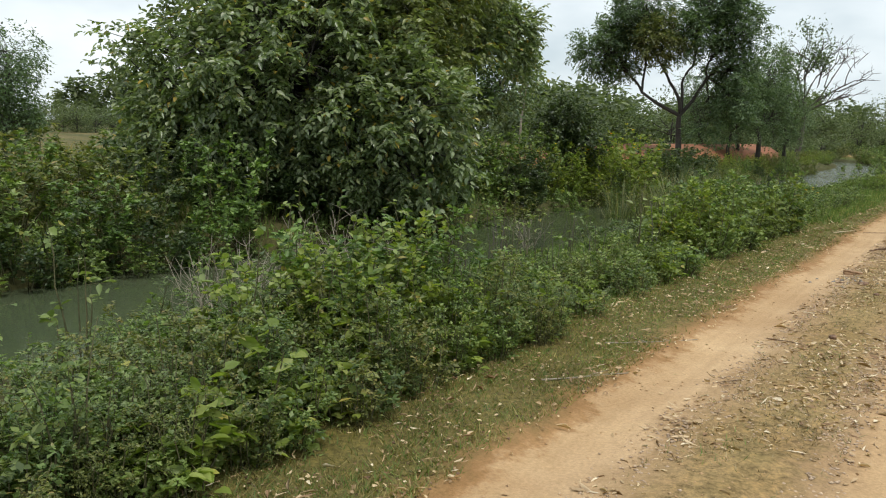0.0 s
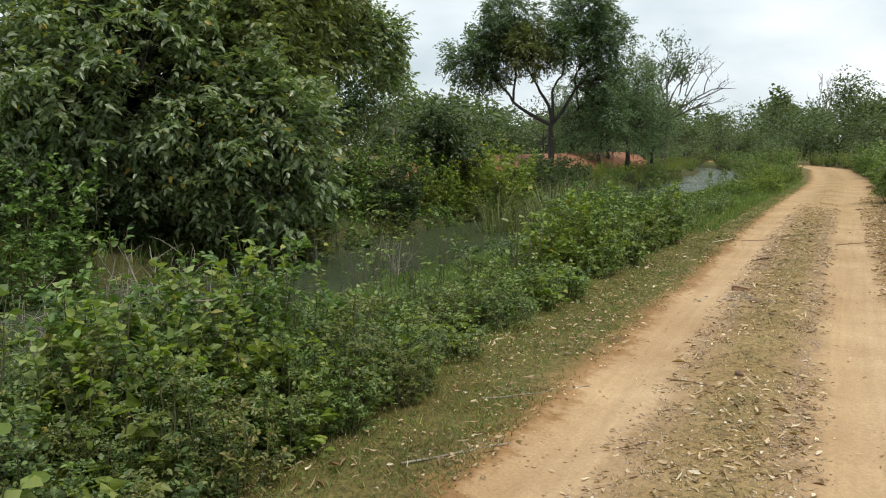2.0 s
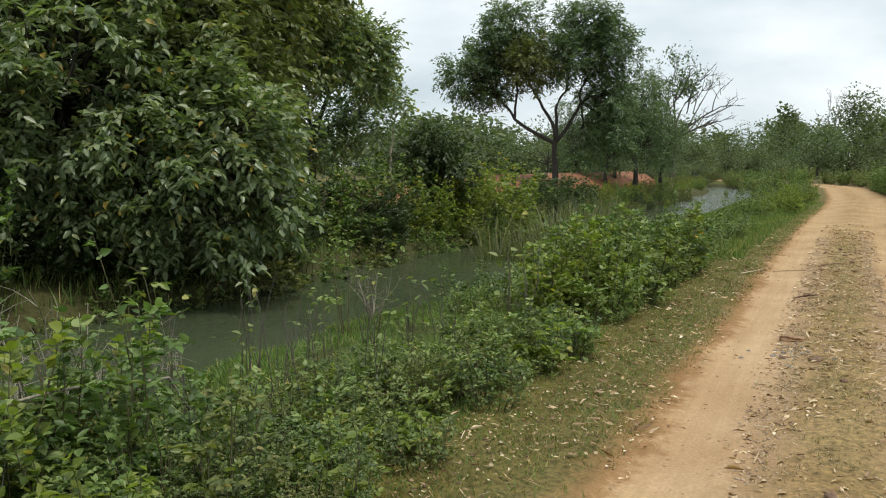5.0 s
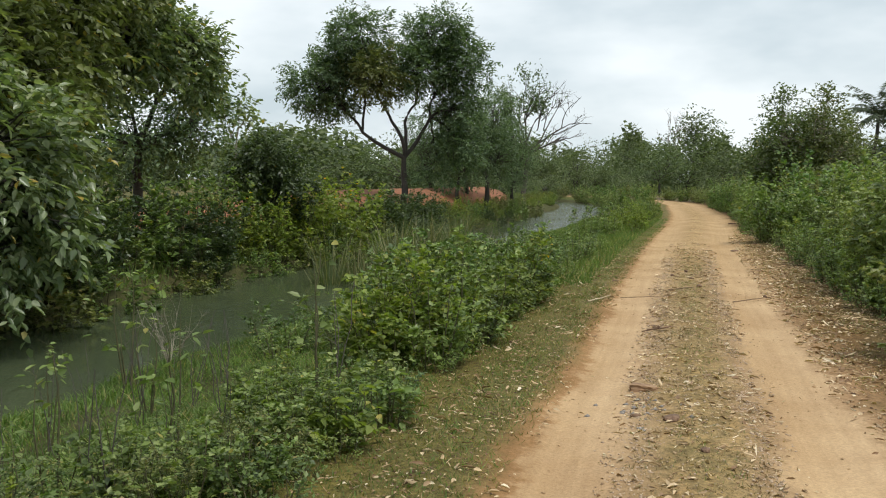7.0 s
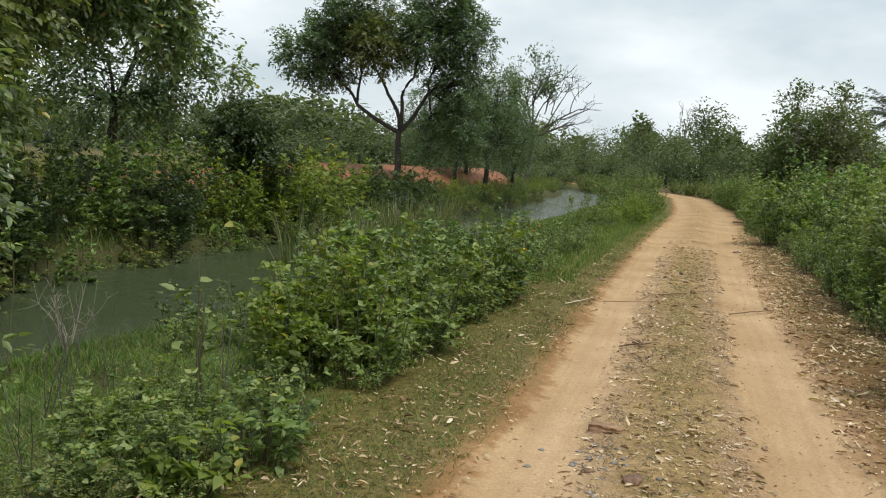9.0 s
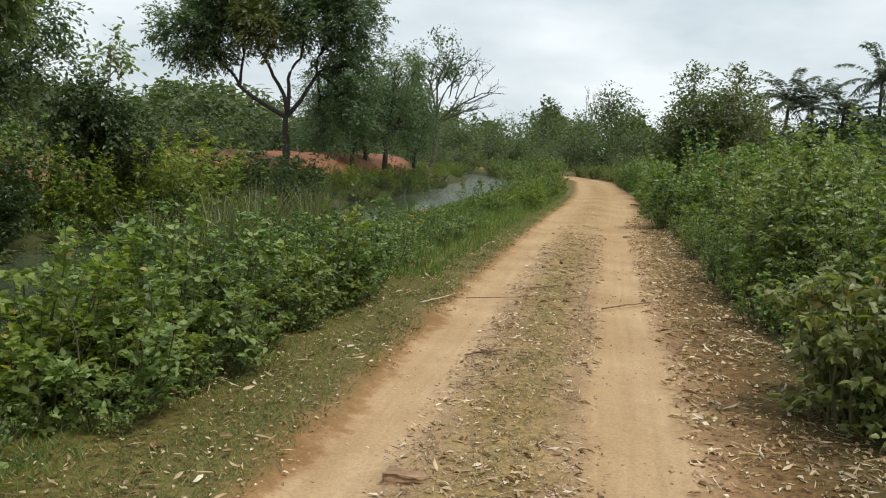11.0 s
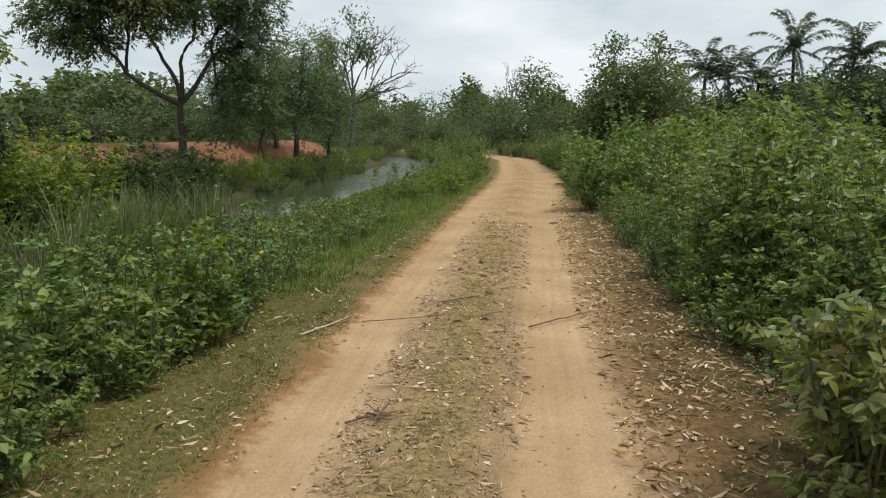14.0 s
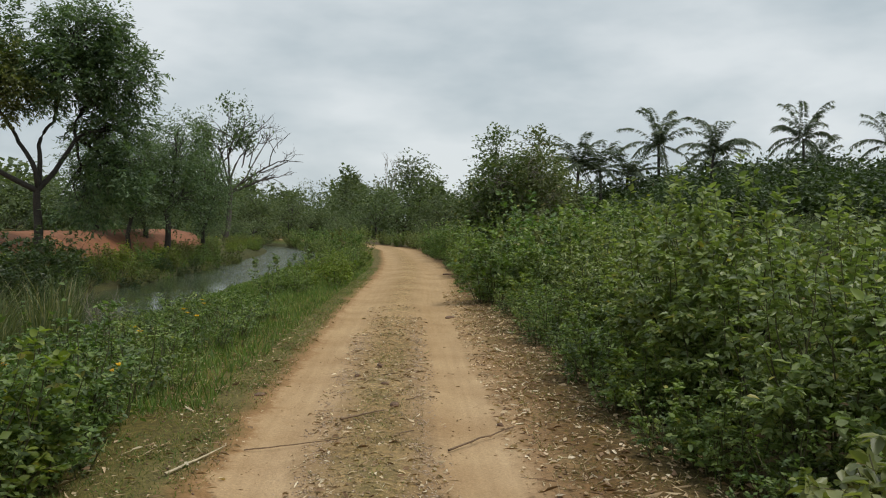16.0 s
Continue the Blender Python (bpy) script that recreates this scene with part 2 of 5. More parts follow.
M_SHRUB = leaf_mat("shrub_leaves", (0.102, 0.136, 0.045), (0.20, 0.243, 0.08), (0.30, 0.335, 0.14), (0.36, 0.31, 0.09), 0.97, 0.4, 0.34, hue=(0.496, 0.514), spec=0.5)
M_PALE = leaf_mat("pale_yellow_leaves", (0.11, 0.128, 0.04), (0.205, 0.218, 0.072), (0.30, 0.305, 0.125), (0.32, 0.19, 0.07), 0.97, 0.42, 0.38, hue=(0.5, 0.515), spec=0.5)
M_OLIVETREE = leaf_mat("olive_green_leaves", (0.075, 0.092, 0.035), (0.13, 0.15, 0.055), (0.2, 0.215, 0.085), None, 1.0, 0.5, 0.36)
M_YOUNG = leaf_mat("dull_green_leaves", (0.062, 0.08, 0.03), (0.105, 0.13, 0.048), (0.16, 0.185, 0.075), (0.22, 0.19, 0.08), 0.96, 0.5, 0.32)
M_PALM = leaf_mat("palm_leaflets", (0.07, 0.092, 0.064), (0.115, 0.14, 0.094), (0.17, 0.195, 0.13), (0.2, 0.16, 0.08), 0.95, 0.7, 0.2, spec=0.2)
M_GRASS = leaf_mat("grass_blades", (0.072, 0.118, 0.022), (0.12, 0.188, 0.037), (0.18, 0.235, 0.055), (0.34, 0.28, 0.11), 0.92, 0.6)
M_DRYGRASS = leaf_mat("dry_grass_blades", (0.14, 0.13, 0.04), (0.22, 0.19, 0.062), (0.32, 0.26, 0.105), (0.12, 0.165, 0.04), 0.72, 0.7, hue=(0.49, 0.5))
M_REED = leaf_mat("reed_blades", (0.08, 0.105, 0.04), (0.13, 0.155, 0.06), (0.2, 0.2, 0.095), (0.30, 0.26, 0.14), 0.85, 0.6)
M_LITTER = leaf_mat("fallen_leaves", (0.22, 0.13, 0.065), (0.43, 0.31, 0.17), (0.60, 0.47, 0.29), (0.70, 0.60, 0.43), 0.9, 0.7, 0.1, hue=(0.49, 0.5))
M_STRAW = leaf_mat("straw_blades", (0.16, 0.125, 0.05), (0.28, 0.21, 0.10), (0.42, 0.33, 0.18), (0.14, 0.15, 0.05), 0.85, 0.75, 0.1, hue=(0.49, 0.5))
M_FLOWER = leaf_mat("orange_petals", (0.68, 0.34, 0.015), (0.75, 0.42, 0.02), (0.8, 0.5, 0.03), None, 1.0, 0.6)
M_BARK = grain_mat("dark_bark", (0.028, 0.024, 0.02), (0.07, 0.06, 0.048), 25)
M_PALEBARK = grain_mat("pale_bark", (0.16, 0.13, 0.10), (0.34, 0.29, 0.23), 25)
M_STEM = grain_mat("green_stems", (0.06, 0.07, 0.025), (0.13, 0.11, 0.05), 40)
M_DEAD = grain_mat("dead_twigs", (0.19, 0.165, 0.12), (0.37, 0.325, 0.25), 40)
M_REDSOIL = grain_mat("orange_earth", (0.175, 0.068, 0.028), (0.29, 0.115, 0.05), 3.0, 0.95, 0.6, 0.05)
M_CLOD = grain_mat("brown_clods", (0.10, 0.055, 0.032), (0.23, 0.14, 0.085), 40)
M_SANDCLOD = grain_mat("sandy_crumbs", (0.34, 0.21, 0.10), (0.52, 0.35, 0.19), 40)
M_PEELED = grain_mat("peeled_wood", (0.45, 0.36, 0.22), (0.66, 0.56, 0.38), 40)
M_STONE = grain_mat("grey_stones", (0.30, 0.21, 0.14), (0.55, 0.41, 0.28), 30)
M_SLATE = grain_mat("slate_chips", (0.17, 0.15, 0.13), (0.31, 0.28, 0.25), 30)
M_CLAY = grain_mat("dried_clay", (0.20, 0.11, 0.055), (0.37, 0.235, 0.13), 30)
M_TWIG = grain_mat("brown_twigs", (0.13, 0.08, 0.045), (0.27, 0.18, 0.11), 40)
M_GREYBARK = grain_mat("grey_bark", (0.05, 0.042, 0.035), (0.13, 0.11, 0.09), 25)
M_STEEL = grain_mat("galvanised_steel", (0.3, 0.32, 0.34), (0.42, 0.44, 0.46), 10, 0.5)

# ---- plan: s runs along the track, d across it from its left edge, to the right ----
OX, OY, UX, UY = -1.97, 0.0, 0.379, 0.9254


def bend(s):
    return 0.5 * np.exp(-((s - 42) / 14) ** 2) - 0.012 * np.clip(s - 60, 0, 60) ** 2


def place(s, d):
    """World x, y of a place given along and across the track."""
    e = d + bend(s)
    return OX + s * UX + e * UY, OY + s * UY - e * UX


D_KEY = [-4000, -40, -16, -12, -10, -8.2, -7.2, -6.9, -5.5, -4.3, -4.05, -3.0, -1.6, -0.5, 0, 0.12, 0.3, 0.5, 0.95, 1.42, 1.65, 1.88, 2.1, 2.8, 4, 4000]
Z_KEY = [0.2, 0.2, 0.25, 0.3, 0.25, 0.05, -0.25, -0.7, -0.9, -0.7, -0.41, -0.25, -0.07, 0.0, 0.0, -0.025, -0.035, -0.015, 0.03, -0.005, -0.035, -0.02, 0.0, 0.02, 0.03, 0.0]
WATER_Z = -0.4


def wave(x, y):
    return np.sin(x * 1.9 + 1.3 * np.sin(y * 1.1)) * np.cos(y * 1.7 + 0.7 * np.sin(x * 2.3))


def ground_z(s, d):
    x, y = place(s, d)
    off = np.clip((np.abs(d - 1) - 1.4) / 2, 0, 1)
    dd = d + 0.12 * wave(s * 0.7, s * 0.3) * np.clip(-d / 3, 0, 1)
    return np.interp(dd, D_KEY, Z_KEY) + (0.006 + 0.036 * off) * wave(x, y) + 0.006 * off * wave(x * 4.1, y * 3.7)


# ---- mesh helpers ----


def np_mesh(name, verts, faces, material):
    """A mesh from arrays of corners and of triangles or quads."""
    me = bpy.data.meshes.new(name)
    verts, faces = np.asarray(verts, np.float32), np.asarray(faces, np.int32)
    k = faces.shape[1]
    me.vertices.add(len(verts))
    me.vertices.foreach_set("co", verts.ravel())
    me.loops.add(faces.size)
    me.loops.foreach_set("vertex_index", faces.ravel())
    me.polygons.add(len(faces))
    me.polygons.foreach_set("loop_start", np.arange(0, faces.size, k, dtype=np.int32))
    me.materials.append(material)
    me.update(calc_edges=True)
    me.validate()
    return me


def part(name, me, parent, label=""):
    ob = new(name, me)
    ob.parent = parent
    return tagged(ob, label)


def unit(v):
    return v / np.maximum(np.linalg.norm(v, axis=-1, keepdims=True), 1e-9)


def leaf_mesh(name, base, way, length, width, material, fold=0.25, fine=True, rng=None, ragged=0.0):
    """Folded leaves at base, pointing along way. fine: six corners a leaf, else four."""
    n = len(base)
    rng = rng or np.random.default_rng(1)
    way = unit(way)
    up = unit(np.array([0, 0, 1.0]) + rng.normal(0, 0.45, (n, 3)))
    side = unit(np.cross(way, up))
    nor = np.cross(side, way)
    L = (length * rng.uniform(0.65 - 0.35 * ragged, 1.2 + 0.3 * ragged, n))[:, None]
    W = (width * rng.uniform(0.7 - 0.3 * ragged, 1.15 + 0.5 * ragged, n))[:, None] * 0.5
    if fine:
        v = np.stack([base, base + 0.3 * L * way + W * side + fold * W * nor, base + 0.68 * L * way + 0.72 * W * side + fold * 0.5 * W * nor,
                      base + L * way - (0.12 + ragged * rng.normal(-0.1, 0.22, (n, 1))) * L * nor,
                      base + 0.68 * L * way - 0.72 * W * side + fold * 0.5 * W * nor, base + 0.3 * L * way - W * side + fold * W * nor], 1)
        f = np.array([[0, 1, 2, 3], [0, 3, 4, 5]])
        k = 6
    else:
        v = np.stack([base, base + 0.42 * L * way + W * side + fold * W * nor, base + L * way, base + 0.42 * L * way - W * side + fold * W * nor], 1)
        f = np.array([[0, 1, 2], [0, 2, 3]])
        k = 4
    faces = (f[None] + (np.arange(n) * k)[:, None, None]).reshape(-1, f.shape[1])
    return np_mesh(name, v.reshape(-1, 3), faces, material)


def tube_mesh(name, lines, material, sides=5):
    """Tapered tubes; lines holds (points, radius at the start, radius at the end)."""
    V, F, k = [], [], 0
    ring = np.linspace(0, 2 * np.pi, sides, endpoint=False)
    for pts, r0, r1 in lines:
        pts = np.asarray(pts, float)
        t = unit(np.gradient(pts, axis=0))
        ref = np.where(np.abs(t[:, 2:3]) > 0.9, np.array([[1.0, 0, 0]]), np.array([[0, 0, 1.0]]))
        a = unit(np.cross(t, ref))
        c = np.cross(t, a)
        r = np.linspace(r0, r1, len(pts))[:, None, None]
        v = pts[:, None] + r * (np.cos(ring)[None, :, None] * a[:, None] + np.sin(ring)[None, :, None] * c[:, None])
        V.append(v.reshape(-1, 3))
        m = len(pts)
        i, j = np.meshgrid(np.arange(m - 1), np.arange(sides), indexing="ij")
        j2 = (j + 1) % sides
        F.append(np.stack([k + i * sides + j, k + i * sides + j2, k + (i + 1) * sides + j2, k + (i + 1) * sides + j], -1).reshape(-1, 4))
        k += m * sides
    return np_mesh(name, np.concatenate(V), np.concatenate(F), material)


def bow(a, b, rng, n=6, sag=0.12, rise=0.0):
    """A bent line of points from a to b."""
    a, b = np.asarray(a, float), np.asarray(b, float)
    t = np.linspace(0, 1, n)[:, None]
    off = rng.normal(0, sag, 3) * np.linalg.norm(b - a) + np.array([0, 0, rise])
    return a + (b - a) * t + off * (4 * t * (1 - t)) + rng.normal(0, 0.012, (n, 3)) * np.linalg.norm(b - a) * np.sin(t * np.pi)


# ---- ground and water ----


def strip(a, b, step):
    return np.arange(a, b, step)


def build_ground():
    S = np.concatenate([-np.geomspace(3000, 12, 12), strip(-8, 0, 0.5), strip(0, 26, 0.14), strip(26, 60, 0.4), strip(60, 130, 2.0), np.geomspace(130, 4000, 14)])
    D = np.concatenate([-np.geomspace(3000, 20, 12), strip(-18, -8, 1.0), strip(-8, -2, 0.2), strip(-2, 3.2, 0.08), strip(3.2, 10, 0.4), np.geomspace(10, 3000, 16)])
    s, d = np.meshgrid(S, D, indexing="ij")
    x, y = place(s, d)
    z = ground_z(s, d)
    fade = np.clip((300 - np.hypot(s, d)) / 200, 0, 1)
    z = z * fade
    rng = np.random.default_rng(3)
    near = (np.abs(s - 13) < 13) & (np.abs(d) < 5)
    z = z + near * rng.normal(0, 0.004, z.shape)
    n, m = s.shape
    i, j = np.meshgrid(np.arange(n - 1), np.arange(m - 1), indexing="ij")
    f = np.stack([i * m + j, i * m + j + 1, (i + 1) * m + j + 1, (i + 1) * m + j], -1).reshape(-1, 4)[:, ::-1]
    me = np_mesh("ground", np.stack([x, y, z], -1).reshape(-1, 3), f, M_GROUND)
    uv = me.uv_layers.new(name="track")
    sd = np.stack([s.ravel(), d.ravel()], -1)[f.ravel()]
    uv.data.foreach_set("uv", sd.astype(np.float32).ravel())
    me.polygons.foreach_set("use_smooth", np.ones(len(f), bool))
    ob = new("ground", me)
    tagged(ob, "sandy earth track with two pale ruts between weedy verges", "ground", kind="structure")


def build_water():
    S = np.concatenate([strip(-120, 100, 2.0)])
    D = np.linspace(-7.8, -3.7, 6)
    s, d = np.meshgrid(S, D, indexing="ij")
    x, y = place(s, d)
    n, m = s.shape
    i, j = np.meshgrid(np.arange(n - 1), np.arange(m - 1), indexing="ij")
    f = np.stack([i * m + j, i * m + j + 1, (i + 1) * m + j + 1, (i + 1) * m + j], -1).reshape(-1, 4)[:, ::-1]
    ob = new("water", np_mesh("water", np.stack([x, y, np.full_like(x, WATER_Z)], -1).reshape(-1, 3), f, M_WATER))
    tagged(ob, "murky grey-green canal water rippling between grassy banks", "water", kind="structure")


def build_mound():
    S, D = strip(19, 62, 0.4), np.linspace(-14.5, -8.2, 22)
    s, d = np.meshgrid(S, D, indexing="ij")
    x, y = place(s, d)
    prof = np.interp(d, [-14.5, -12.2, -11, -10, -8.2], [-0.3, 0.95, 1.12, 0.9, -0.3])
    ends = np.clip((s - 19) / 4, 0, 1) * np.clip((61.6 - s) / 6, 0, 1)
    z = (prof * np.clip(0.5 + 0.04 * (s - 20), 0.5, 1.0) + 0.02 * wave(x * 0.8, y * 0.8) + 0.015 * wave(x * 2.5, y * 2.1)) * ends - 0.3 * (1 - ends)
    n, m = s.shape
    i, j = np.meshgrid(np.arange(n - 1), np.arange(m - 1), indexing="ij")
    f = np.stack([i * m + j, i * m + j + 1, (i + 1) * m + j + 1, (i + 1) * m + j], -1).reshape(-1, 4)[:, ::-1]
    ob = new("earth_mound", np_mesh("earth_mound", np.stack([x, y, z], -1).reshape(-1, 3), f, M_REDSOIL))
    tagged(ob, "long bank of bare orange earth beyond the canal", "earth bank", kind="structure")


build_ground()
build_water()
build_mound()

# ---- plants: kinds ----


def thing(name, label, category, group="", kind=""):
    ob = new(name)
    ob.empty_display_size = 0.1
    return tagged(ob, label, category, group, kind)


def bush_kind(seed, height, spread, stems, twigs, leaves, leaf, width, mat, name, label, category, group, stem_mat=None, droop=-0.15, fine=True, flowers=0, shoots=0):
    """A many-stemmed weed or shrub: stems, side twigs and single leaves. Built once at the origin."""
    rng = np.random.default_rng(seed)
    lines, B, W = [], [], []
    for _ in range(stems):
        az = rng.uniform(0, 2 * np.pi)
        out = spread * math.sqrt(rng.uniform(0.02, 1))
        tip = np.array([out * math.cos(az), out * math.sin(az), height * (rng.uniform(0.35, 1.0) if len(lines) > 4 else rng.uniform(1.0, 1.2)) * (1 - 0.25 * (out / spread) ** 2)])
        foot = np.array([0.45 * out * math.cos(az), 0.45 * out * math.sin(az), -0.06])
        line = bow(foot, tip, rng, 7, 0.05, 0.08 * height)
        lines.append((line, 0.006 + 0.005 * height, 0.002))
        for k in range(twigs):
            t = rng.uniform(0.08, 1.0)
            p = np.array([np.interp(t * 6, range(7), line[:, i]) for i in range(3)])
            a2 = az + rng.normal(0, 1.3)
            ln = (0.1 + 0.16 * height) * rng.uniform(0.5, 1.3) * (1.15 - 0.6 * t)
            w = np.array([math.cos(a2), math.sin(a2), rng.uniform(0.0, 0.9)])
            q = p + w / np.linalg.norm(w) * ln
            if fine and k % 3 == 0:
                lines.append((np.stack([p, (p + q) / 2 + [0, 0, 0.01], q]), 0.003, 0.0012))
            u = rng.uniform(0.1, 1.0, leaves)
            pts = p + (q - p) * u[:, None] + rng.normal(0, 0.008, (leaves, 3))
            la = rng.uniform(0, 2 * np.pi, leaves)
            lw = np.stack([np.cos(la), np.sin(la), rng.normal(droop, 0.4, leaves)], -1) + 0.5 * w
            B.append(pts)
            W.append(lw)
    for _ in range(shoots):
        az, out = rng.uniform(0, 2 * np.pi), 0.85 * spread * math.sqrt(rng.uniform(0, 1))
        p = np.array([out * math.cos(az), out * math.sin(az), height * 0.5])
        q = p + np.array([rng.normal(0, 0.09), rng.normal(0, 0.09), rng.uniform(0.4, 0.78)]) * height
        line = bow(p, q, rng, 6, 0.05)
        lines.append((line, 0.004 + 0.002 * height, 0.0015))
        m = int(16 + 14 * height)
        u = rng.uniform(0.15, 1.0, m)
        B.append(np.stack([np.interp(u * 5, range(6), line[:, i]) for i in range(3)], -1))
        la = rng.uniform(0, 2 * np.pi, m)
        W.append(np.stack([np.cos(la), np.sin(la), rng.normal(0.35, 0.4, m)], -1))
    ob = thing(name, label, category, group)
    part("branchwork", tube_mesh("branchwork", lines, stem_mat or M_STEM, 3), ob)["kind"] = "stuff"
    B, W = np.concatenate(B), np.concatenate(W)
    part("foliage", leaf_mesh("foliage", B, W, leaf, width, mat, fine=fine, rng=rng), ob)
    if flowers:
        pick = B[np.argsort(-B[:, 2])[: flowers * 12 : 12]]
        fb = np.repeat(pick, 7, 0) + rng.normal(0, 0.004, (len(pick) * 7, 3)) + [0, 0, 0.03]
        fa = np.tile(np.linspace(0, 2 * np.pi, 7, endpoint=False), len(pick))
        part("flowers", leaf_mesh("flowers", fb, np.stack([np.cos(fa), np.sin(fa), np.full_like(fa, 0.4)], -1), 0.045, 0.035, M_FLOWER, fine=False, rng=rng), ob, "small orange flowers")["kind"] = "stuff"
    return ob


def copy_scaled(ob, m):
    """copy_thing() for a kind that stands somewhere already at a scale of its own."""
    return copy_thing(ob, m @ Matrix.Diagonal((*[1 / v for v in ob.scale], 1)))


def put_at(ob, s, d, size=1.0, turn=0.0, lift=0.0, first=False, wide=1.0):
    x, y = place(s, d)
    m = Matrix.Translation((float(x), float(y), float(ground_z(np.float64(s), np.float64(d))) + lift)) @ Matrix.Rotation(turn, 4, "Z") @ Matrix.Diagonal((size * wide, size * wide, size, 1))
    if first:
        ob.matrix_basis = m
        return ob
    return copy_scaled(ob, m)


def spread_spots(rng, s0, s1, d0, d1, gap, n):
    """Up to n random spots at least gap apart."""
    out = []
    for _ in range(n * 12):
        p = (rng.uniform(s0, s1), rng.uniform(d0, d1))
        if all((p[0] - q[0]) ** 2 + (p[1] - q[1]) ** 2 > gap * gap for q in out):
            out.append(p)
        if len(out) >= n:
            break
    return out


def crown_tree(seed, base, trunk_r, forks, lobes, mat, bark, leaf, width, per_clump, name, label, category="tree", group="", hang=0.2, clump_r=0.35, fine=False, twiggy=0.5, shell=0.55, simple=False, parents=()):
    """A tree: trunk up to the fork, a limb to each lobe, twigs and leaf clumps through the lobes.
    forks: fork points of the trunk; parents: the fork that each one grows from; lobes: (centre, radii, clumps, fork index)."""
    rng = np.random.default_rng(seed)
    ob = thing(name, label, category, group)
    ob.location = base
    trunk = [(bow((0, 0, -0.25), forks[0], rng, 8, 0.04), trunk_r * 1.25, trunk_r * 0.75)]
    for k in range(1, len(forks)):
        root = parents[k] if parents else 0
        thick = 0.7 if root == 0 else 0.45
        trunk.append((bow(forks[root], forks[k], rng, 6, 0.06), trunk_r * thick, trunk_r * thick * 0.64))
    if not simple:
        part("trunk", tube_mesh("trunk", trunk, bark, 9), ob)
    sprays = {}
    for centre, radii, clumps, fi, *own in lobes:
        centre, radii = np.asarray(centre, float), np.asarray(radii, float)
        f = np.asarray(forks[fi], float)
        limb = bow(f, centre, rng, 8, 0.08, 0.1)
        if simple:
            trunk.append((limb, trunk_r * 0.45, trunk_r * 0.12))
        else:
            part("limb", tube_mesh("limb", [(limb, trunk_r * 0.45, trunk_r * 0.12)], bark, 6), ob)
        v = unit(rng.normal(0, 1, (clumps, 3)))
        v *= (shell + (1 - shell) * rng.uniform(0, 1, clumps) ** 0.5)[:, None]
        c = centre + v * radii * (1 + 0.18 * rng.normal(0, 1, (clumps, 1)))
        lines = []
        for _ in range(0 if simple else 5):
            j = rng.integers(2, 7)
            q = centre + unit(rng.normal(0, 1, 3) + [0, 0, 0.3]) * radii * rng.uniform(0.5, 0.9)
            lines.append((bow(limb[j], q, rng, 6, 0.12), trunk_r * 0.26, trunk_r * 0.07))
        for q in c[: int(clumps * twiggy)]:
            j = rng.integers(3, 8)
            lines.append((bow(limb[j], q, rng, 4, 0.1), trunk_r * 0.13, trunk_r * 0.03))
        if lines and not simple:
            part("branchwork", tube_mesh("branchwork", lines, bark, 3), ob)["kind"] = "stuff"
        k = 5
        tw = unit(np.repeat(unit(c - centre) * 0.7, k, 0) + rng.normal(0, 0.65, (clumps * k, 3)) - np.array([0, 0, hang]))
        root = np.repeat(c, k, 0) + rng.normal(0, clump_r * 0.35, (clumps * k, 3))
        m = max(per_clump // k, 2)
        along = np.tile(np.linspace(0.1, 1.0, m), clumps * k)[:, None] * clump_r * 2.2
        tw = np.repeat(tw, m, 0)
        p = np.repeat(root, m, 0) + tw * along + rng.normal(0, 0.012, (clumps * k * m, 3)) - np.array([0, 0, 0.25]) * along ** 2
        flip = np.tile(np.where(np.arange(m) % 2 == 0, 1.0, -1.0), clumps * k)[:, None]
        sd = unit(np.cross(tw, np.array([0, 0, 1.0]) + rng.normal(0, 0.3, p.shape)))
        w = tw * 0.7 + flip * sd * 0.9 + rng.normal(0, 0.25, p.shape) - np.array([0, 0, hang])
        sprays.setdefault(own[0] if own else mat, []).append((p, w))
    if simple:
        part("trunk", tube_mesh("trunk", trunk, bark, 5), ob)
    for k, (m, pairs) in enumerate(sprays.items()):
        p, w = np.concatenate([q[0] for q in pairs]), np.concatenate([q[1] for q in pairs])
        part("crown", leaf_mesh("crown", p, w, leaf, width, m, fine=fine, rng=rng), ob, "foliage in the crown's second leaf tone" if k else "")
    return ob


